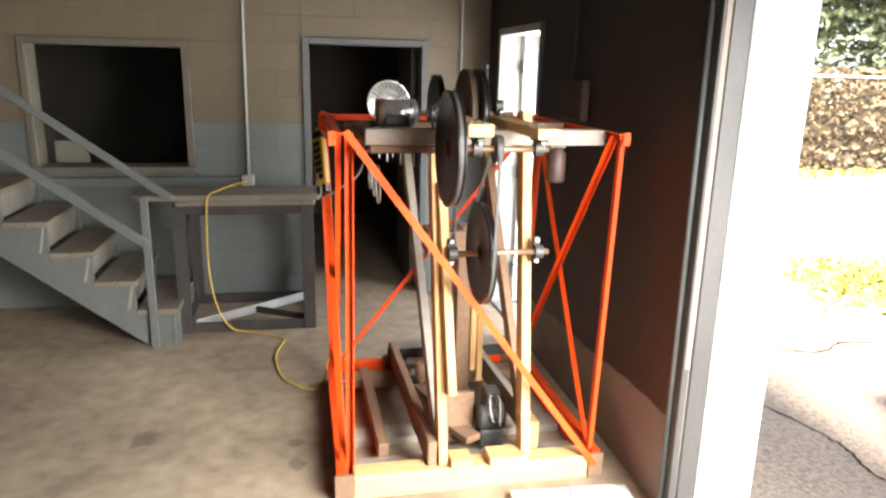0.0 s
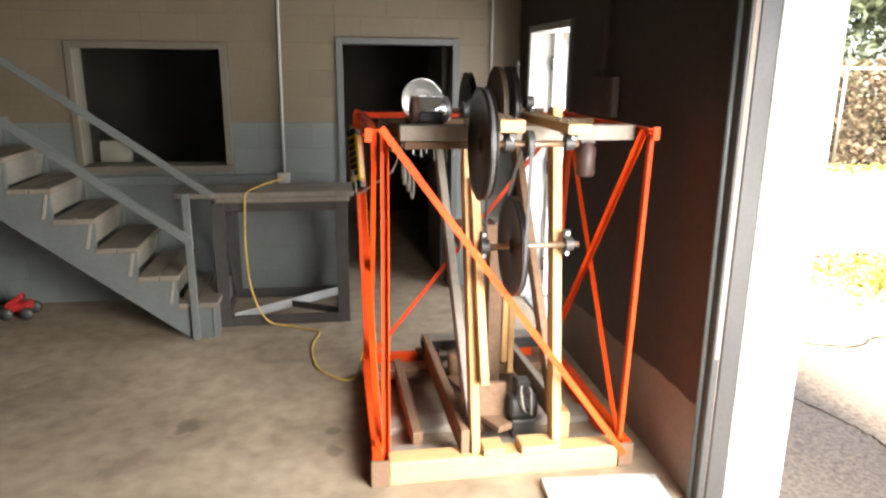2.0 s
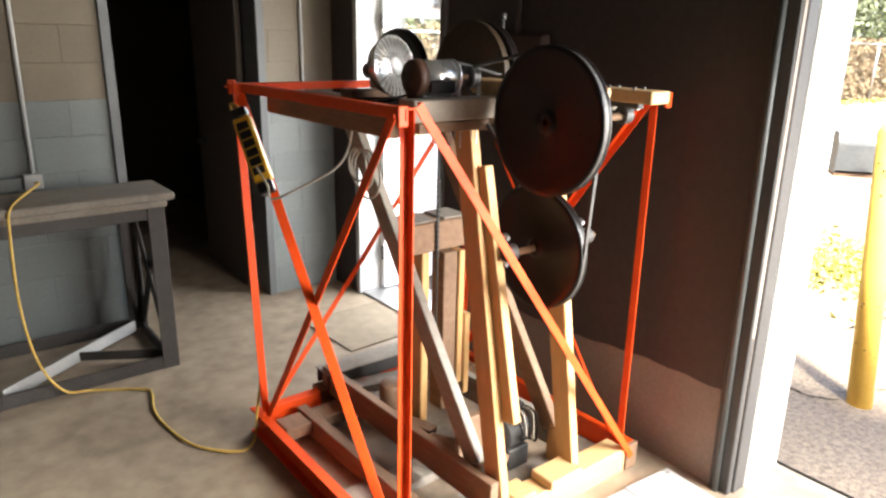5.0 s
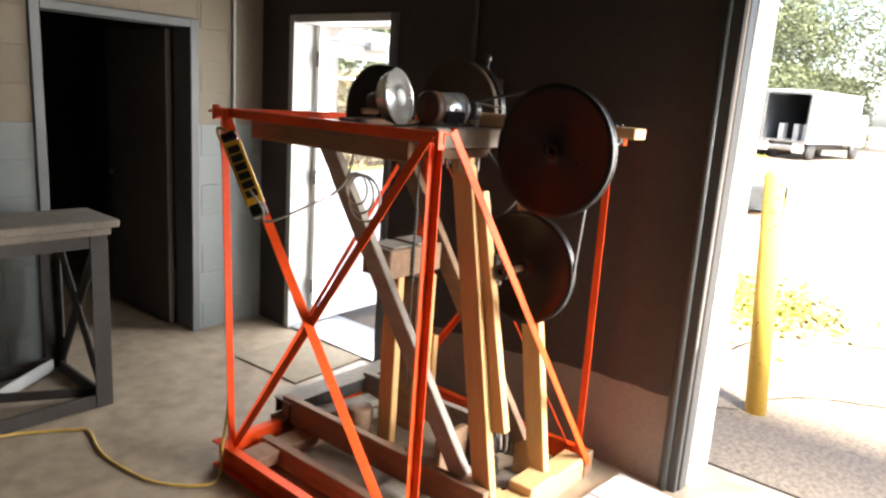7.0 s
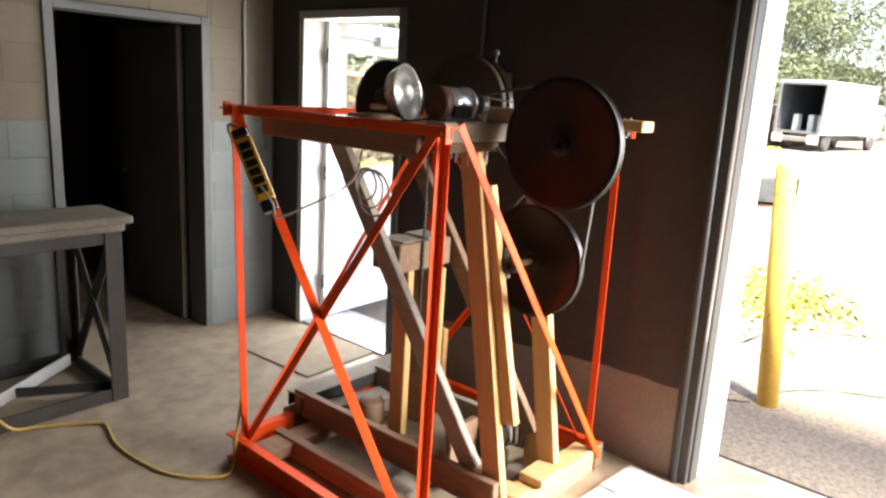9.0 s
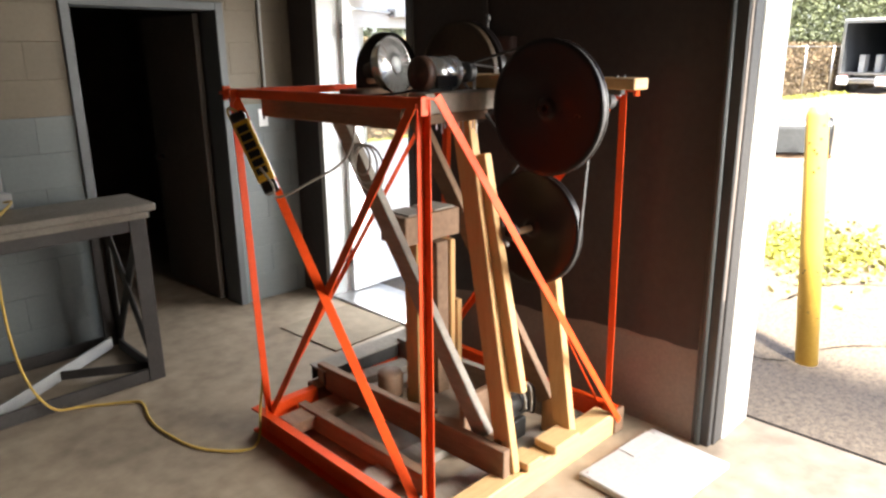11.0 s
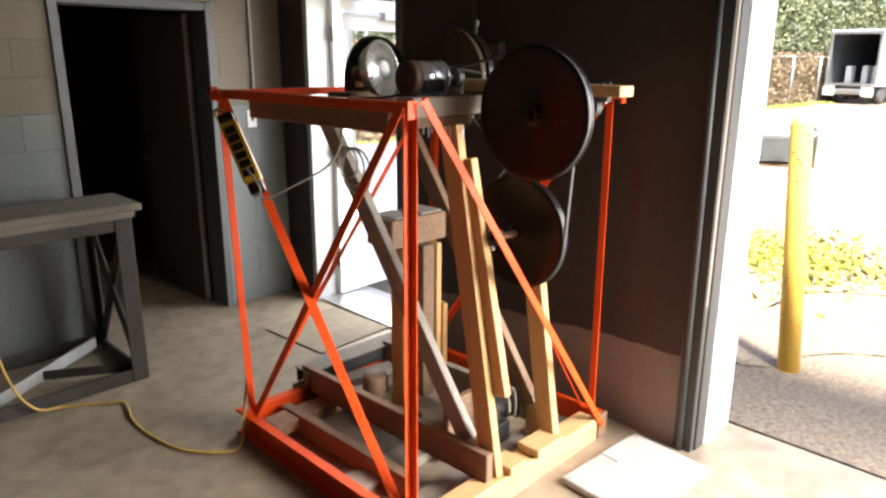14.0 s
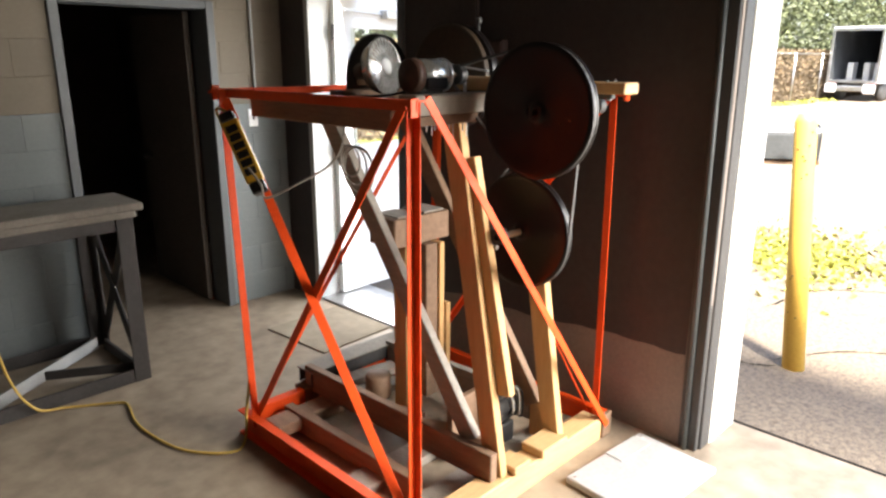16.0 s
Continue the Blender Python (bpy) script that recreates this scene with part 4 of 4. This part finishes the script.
jp("box", box(-0.30, -0.205, BW - 0.05, BW, 0.945, 1.03, 0.005), M_lightframe)
jp("conduit", rod((-0.248, BW - 0.016, 1.03), (-0.226, BW - 0.016, H), 0.012, 10), M_lightframe, "pale painted conduit", True)
cd = part("wall_conduit", rod((1.437, BW - 0.014, 1.386), (1.437, BW - 0.014, H), 0.01, 10), M_lightframe, None, "", True)
tagged(cd, "thin pale conduit running up the block wall", "conduit")
sw = thing("light_switch", "white wall switch plate on the block wall", "switch", at=(1.415, BW, 1.325))
part("plate", box(-0.036, 0.036, -0.008, 0, -0.06, 0.06, 0.003), M_doorwhite, sw)
part("toggle", box(-0.006, 0.006, -0.02, -0.008, -0.012, 0.012, 0.002), M_iron, sw)
ebox = thing("electrical_box", "dark red-brown painted electrical box on the brown wall", "electrical box", at=(RW - 0.004, 3.74, 1.72))
part("body", box(-0.05, 0, -0.15, 0.15, -0.11, 0.11, 0.006), M_wallbox, ebox)
part("cover", box(-0.056, -0.051, -0.14, 0.14, -0.1, 0.1, 0.002), M_wallbox, ebox)
part("latch", box(-0.062, -0.057, -0.13, -0.11, -0.015, 0.015, 0.001), M_iron, ebox)
part("conduit", rod((-0.02, 0.05, 0.11), (-0.02, 0.05, H - 1.72), 0.012, 10), M_brownwall, ebox, "", True)
sign = thing("wall_sign", "worn tan board fixed above the side door", "sign", at=(RW - 0.005, 4.85, 2.45))
part("board", box(-0.014, -0.001, -0.25, 0.25, -0.09, 0.1, 0.003), M_benchtop, sign)
for y in (-0.22, 0.22):
    part("screw", rod((-0.018, y, 0.0), (-0.013, y, 0.0), 0.006, 8), M_galv, sign)
mat_ = part("door_mat", box(-0.285, 0.285, -0.285, 0.285, 0.0, 0.01, 0.003), M_mat)
tagged(mat_, "thin tan mat on the floor by the side door", "mat")
mat_.matrix_basis = pose(1.376, 4.80, 0, 0, 0, 3)
plate = thing("metal_panel", "white metal panel lying flat on the floor by the doorway", "panel", at=(1.306, 2.486, 0))
plate.rotation_euler = (0, 0, radians(-4.6))
part("sheet", box(-0.273, 0.273, -0.192, 0.192, 0.004, 0.035, 0.004), M_panel, plate)
for x, y in ((-0.245, -0.165), (0.245, -0.165), (-0.245, 0.165), (0.245, 0.165)):
    part("foot", box(x - 0.015, x + 0.015, y - 0.015, y + 0.015, 0.0, 0.005, 0), M_rubber, plate)
    part("screw", rod((x, y, 0.034), (x, y, 0.038), 0.008, 8), M_galv, plate)
part("window", box(0.0, 0.22, 0.1, 0.19, 0.036, 0.039, 0.001), M_lightframe, plate, "pale grey label strip")

jack = thing("floor_jack", "red floor jack on the floor behind the stairs", "jack", at=(-2.2, 5.36, 0))
part("body", box(-0.12, 0.05, -0.06, 0.06, 0.05, 0.12, 0.012), M_red, jack)
part("arm", beam((-0.1, 0, 0.1), (0.0, 0, 0.17), 0.06, 0.04, (0, 1, 0), 0.006), M_red, jack)
for x, y in ((-0.1, -0.08), (-0.1, 0.08), (0.04, -0.08), (0.04, 0.08)):
    part("wheel", lathe([(-0.015, 0), (-0.015, 0.045), (0.015, 0.045), (0.015, 0)], (x, y, 0.045), (0, 1, 0), 20), M_iron, jack, "", True)
tyre = thing("tyre", "dark tyre leaning behind the stairs", "tyre", at=(-2.72, 5.4, 0.0))
part("tread", lathe([(-0.09, 0.19), (-0.1, 0.25), (-0.08, 0.3), (0.08, 0.3), (0.1, 0.25), (0.09, 0.19), (-0.09, 0.19)], (0, 0, 0.3), (0.3, 1, 0), 40), M_rubber, tyre, "", True)
part("rim", lathe([(-0.03, 0), (-0.03, 0.19), (0.06, 0.19), (0.06, 0)], (0, 0, 0.3), (0.3, 1, 0), 32), M_galv, tyre, "", True)

# ---- outside ----
post = thing("mailbox_post", "yellow painted round post carrying a grey mailbox in the yard", "post", at=(3.156, 2.467, -0.1))
part("pole", lathe([(0, 0), (0, 0.064), (0.75, 0.062), (1.5, 0.058), (1.545, 0.04), (1.55, 0)], (0, 0, 0), (0.009, 0.09, 1), 28), M_bollard, post, "yellow painted pole with rust chips", True)
rng = random.Random(5)
for k in range(16):
    z, a = rng.choice((0.32, 0.55, 0.9, 1.2, 1.33, 1.4)) + rng.uniform(-0.05, 0.05), rng.uniform(2.6, 4.6)
    c = Vector((0.009 * z + 0.0605 * math.cos(a), 0.09 * z + 0.0605 * math.sin(a), z))
    part("rust_chip", lathe([(0, 0), (0, 0.008), (0.003, 0.004), (0.003, 0)], c, (math.cos(a), math.sin(a), 0), 6), M_rust, post)
# box with an arched top, pointing at the building
def arched(x0, x1, y0, y1, z0, z1):
    bm = bmesh.new()
    w, rad = y1 - y0, (y1 - y0) * 0.32
    prof = [(y0, z0), (y1, z0)] + [(y1 - rad + rad * math.cos(a), z1 - rad + rad * math.sin(a)) for a in (0, 0.39, 0.79, 1.18, 1.57)] + [(y0 + rad + rad * math.cos(a), z1 - rad + rad * math.sin(a)) for a in (1.57, 1.96, 2.36, 2.75, 3.14)]
    f = [bm.verts.new((x0, y, z)) for y, z in prof]
    g = [bm.verts.new((x1, y, z)) for y, z in prof]
    bm.faces.new(f)
    bm.faces.new(g[::-1])
    for i in range(len(prof)):
        j = (i + 1) % len(prof)
        bm.faces.new((f[i], f[j], g[j], g[i]))
    return bm


bx = part("mailbox", arched(0, 0.325, 0, 0.17, 1.255, 1.45), M_mailbox, post, "dark grey metal mailbox")
bx.matrix_basis = pose(0.244, 0.113, 0, 0, 0, 123.7) @ pose(0, -0.17, 0)
for x in (-0.008, 0.326):
    part("end_lip", arched(x, x + 0.007, -0.008, 0.178, 1.245, 1.46), M_mailbox, bx)
part("shelf", box(-0.02, 0.335, 0.01, 0.16, 1.222, 1.243, 0.002), M_oldwood, bx, "weathered shelf board under the box")
part("bracket", box(-0.01, 0.3, 0.13, 0.17, 1.2, 1.22, 0.002), M_iron, post)

# chain-link fence with vines
fence = thing("chain_link_fence", "rusty chain-link fence overgrown with dry vines", "fence")
FYY = 13.1
for i in range(14):
    x = 2 + 2.9 * i
    part("post", rod((x, FYY, -0.3), (x, FYY, 1.95), 0.035, 8), M_galv, fence, "", True)
part("top_rail", rod((2, FYY, 1.9), (40, FYY, 1.9), 0.025, 8), M_galv, fence, "", True)
bm = bmesh.new()
for i in range(250):
    for s in (1, -1):
        x = 2 + i * 0.15
        beam((x, FYY, -0.25), (x + s * 2.1, FYY, 1.88), 0.0035, 0.0035, (0, 1, 0), 0, bm)
tagged(part("mesh", bm, M_bark, fence), kind="stuff")


def leaves(n, place, size, seed, material, name, parent=None):
    """Many small bent leaf clumps, each its own island."""
    rng = random.Random(seed)
    verts, faces = [], []
    for _ in range(n):
        c = Vector(place(rng))
        s = size * rng.uniform(0.6, 1.4)
        e = Euler((rng.uniform(0, 6.3), rng.uniform(0, 6.3), rng.uniform(0, 6.3))).to_matrix()
        k = len(verts)
        for v in ((0, -0.5, 0), (0.32, 0, 0.12), (0, 0.5, 0), (-0.32, 0, 0.12)):
            verts.append(c + e @ (Vector(v) * s))
        faces += [(k, k + 1, k + 2), (k, k + 2, k + 3)]
    me = bpy.data.meshes.new(name)
    me.from_pydata(verts, [], faces)
    me.materials.append(material)
    ob = new(name, me)
    if parent:
        ob.parent = parent
    return ob


def tree(x, y, h, r, seed, label):
    rng = random.Random(seed)
    t = thing("tree", label, "tree", "trees behind the fence", at=(x, y, -0.12))
    bm = lathe([(0, 0), (0, 0.3), (0.3, 0.22), (h * 0.4, 0.17), (h * 0.8, 0.07), (h * 0.8, 0)], (0, 0, 0), (0.03, 0.02, 1), 10)
    blobs = []
    for k in range(11):
        a = rng.uniform(0, 6.3)
        z = h * rng.uniform(0.25, 0.62)
        q = Vector((r * rng.uniform(0.4, 0.95) * math.cos(a), r * rng.uniform(0.4, 0.95) * math.sin(a), z + h * rng.uniform(0.1, 0.3)))
        bm = beam((0, 0, z), q, 0.09, 0.09, (1, 0, 0.3), 0.02, bm)
        blobs.append((q, r * rng.uniform(0.35, 0.6)))
    part("trunk", bm, M_bark, t)
    blobs.append((Vector((0, 0, h * 0.88)), r * 0.5))

    def place(g):
        q, rr = g.choice(blobs)
        v = Vector((g.gauss(0, 1), g.gauss(0, 1), g.gauss(0, 0.75)))
        v = v.normalized() * rr * g.uniform(0.35, 1.0) ** 0.6
        return q + v
    leaves(11000, place, 0.2, seed, M_leaf, "crown", t)


for k, (x, y, h, r) in enumerate(((8, 18, 9, 3.4), (12.5, 17.5, 10, 3.6), (17, 18.5, 9.5, 3.6), (23, 17.5, 10, 3.8), (30, 18.5, 11, 4.2), (37, 19, 12, 4.5), (44, 17, 12, 4.8), (52, 14, 12, 5), (58, 8, 11, 5), (60, 0, 11, 5))):
    tree(x, y, h, r, 40 + k, "leafy green tree behind the fence")
vines = leaves(28000, lambda g: (g.uniform(3, 41), FYY + g.uniform(0.05, 0.9), -0.12 + 2.2 * g.random() ** 1.2), 0.17, 7, M_dryleaf, "vines")
tagged(vines, "dry brown vines and brush along the fence", "vines", "", "stuff")
bushes = leaves(42000, lambda g: (g.uniform(3, 62), FYY + g.uniform(1.2, 4.2), -0.12 + 5.0 * g.random()), 0.22, 8, M_leaf, "hedge")
tagged(bushes, "dense green brush behind the fence", "brush", "", "stuff")
weeds = leaves(3600, lambda g: (5.9 + g.gauss(0, 0.5), g.choice((3.0, 3.5, 3.8, 5.2, 5.6, 6.0)) + g.gauss(0, 0.28), -0.12 + 0.04 * g.random()), 0.075, 9, M_weed, "weeds")
tagged(weeds, "low yellow-green weeds growing through the asphalt", "weeds", "", "stuff")

FENCE_LINE = Matrix.Translation((12, FYY, 0)) @ Matrix.Rotation(radians(-4), 4, "Z") @ Matrix.Translation((-12, -FYY, 0))
for ob in (fence, vines, bushes):
    ob.matrix_basis = FENCE_LINE
litter = leaves(2600, lambda g: (g.uniform(5, 34), FYY - 0.45 + g.gauss(0, 0.22), -0.115 + 0.05 * g.random()), 0.13, 12, M_weed, "leaf_litter")
litter.matrix_basis = FENCE_LINE
tagged(litter, "yellow grass and fallen leaves along the foot of the fence", "litter", "", "stuff")

# box truck
truck = thing("box_truck", "white box truck parked with its dark rear open", "truck", at=(33.93, 10.28, -0.12))
truck.rotation_euler, truck.scale = (0, 0, radians(-9)), (0.87, 0.87, 0.87)
for nm, b_ in (("side_panel", (0, 7, -1.25, -1.2, 1.0, 3.6)), ("side_panel", (0, 7, 1.2, 1.25, 1.0, 3.6)), ("roof", (0, 7, -1.25, 1.25, 3.601, 3.66)), ("bed", (0, 7, -1.25, 1.25, 0.92, 0.999)), ("front_panel", (6.95, 7, -1.199, 1.199, 1.0, 3.6))):
    part(nm, box(*b_, 0), M_truckwhite, truck)
part("lining", box(5.5, 5.55, -1.19, 1.19, 1.01, 3.59, 0), M_truckdark, truck, "dark cargo inside")
part("lining", box(0.1, 5.5, 1.17, 1.195, 1.01, 3.59, 0), M_truckdark, truck)
part("lining", box(0.1, 5.5, -1.195, -1.17, 1.01, 3.59, 0), M_truckdark, truck)
part("bumper", box(-0.15, 0.0, -1.2, 1.2, 0.5, 0.75, 0.03), M_galv, truck)
for y in (-0.95, 0.95):
    part("tail_light", box(-0.02, 0.02, y - 0.2, y + 0.2, 0.78, 0.9, 0.01), M_red, truck)
    for x in (1.2, 7.6):
        part("wheel", lathe([(-0.15, 0), (-0.15, 0.3), (-0.13, 0.48), (0.13, 0.48), (0.15, 0.3), (0.15, 0)], (x, y * 1.05, 0.48), (0, 1, 0), 28), M_rubber, truck, "", True)
for y in (-0.93, 0.93):
    part("lamp_panel", box(-0.2, -0.155, y - 0.27, y + 0.27, 0.42, 0.86, 0.01), M_truckwhite, truck, "pale square lamp panel")
for b_ in ((-1.25, -1.12, 1.0, 3.6), (1.12, 1.25, 1.0, 3.6), (-1.12, 1.12, 3.45, 3.6), (-1.12, 1.12, 0.92, 1.02)):
    part("rear_frame", box(-0.04, -0.002, b_[0], b_[1], b_[2], b_[3], 0.004), M_galv, truck)
part("chassis", box(0.1, 8.8, -0.5, 0.5, 0.5, 0.9, 0.02), M_iron, truck)
part("cab", box(7.15, 8.9, -1.15, 1.15, 0.7, 2.6, 0.15), M_truckwhite, truck)
for y in (-0.7, -0.2, 0.6):
    part("cargo", box(1.0, 1.5, y - 0.15, y + 0.15, 1.01, 1.9, 0.03), M_lightframe, truck)

# ---- blocks of the back wall ----
CH, CL = 0.2032, 0.4064


def block_mesh(w, h, material, name):
    b = box(0, w, 0, 0.012, 0, h, 0)
    top = [e for e in b.edges if all(v.co.y < 0.001 for v in e.verts)]
    bmesh.ops.bevel(b, geom=top, offset=0.0018, segments=1, affect="EDGES")
    bmesh.ops.recalc_face_normals(b, faces=b.faces)
    me = bpy.data.meshes.new(name)
    b.to_mesh(me)
    b.free()
    me.materials.append(material)
    return me


cache = {}
J = 0.0025
holes = ((WIN[0] - 0.05, WIN[1] + 0.05, WIN[2] - 0.07, WIN[3] + 0.05), (DA[0] - 0.055, DA[1] + 0.055, -1, DA[3] + 0.05))
for k in range(17):
    z0, z1 = k * CH, min((k + 1) * CH, H)
    off = -0.02 if k % 2 == 0 else -0.02 + CL / 2
    segs = []
    i0 = math.floor((-5.2 - off) / CL)
    for i in range(i0, 20):
        a, b_ = max(off + i * CL, -5.2), min(off + (i + 1) * CL, RW - 0.005)
        if b_ - a > 0.03:
            segs.append((a, b_, z0, z1))
    for hx0, hx1, hz0, hz1 in holes:
        nxt = []
        for a, b_, za, zb in segs:
            if zb <= hz0 + 0.01 or za >= hz1 - 0.01 or b_ <= hx0 or a >= hx1:
                nxt.append((a, b_, za, zb))
                continue
            if a < hx0:
                nxt.append((a, hx0, za, zb))
            if b_ > hx1:
                nxt.append((hx1, b_, za, zb))
            if zb > hz1 + 0.02:
                nxt.append((max(a, hx0), min(b_, hx1), hz1, zb))
            if za < hz0 - 0.02:
                nxt.append((max(a, hx0), min(b_, hx1), za, hz0))
        segs = nxt
    m = M_bluegrey if k < 7 else M_beige
    for a, b_, za, zb in segs:
        w, h = round(b_ - a - J, 3), round(zb - za - J, 3)
        if w < 0.015 or h < 0.015:
            continue
        key = (w, h, k < 7)
        if key not in cache:
            cache[key] = block_mesh(w, h, m, "block")
        ob = new("block", cache[key])
        ob.parent = wall_north
        ob.location = (a + J / 2, BW, za + J / 2)
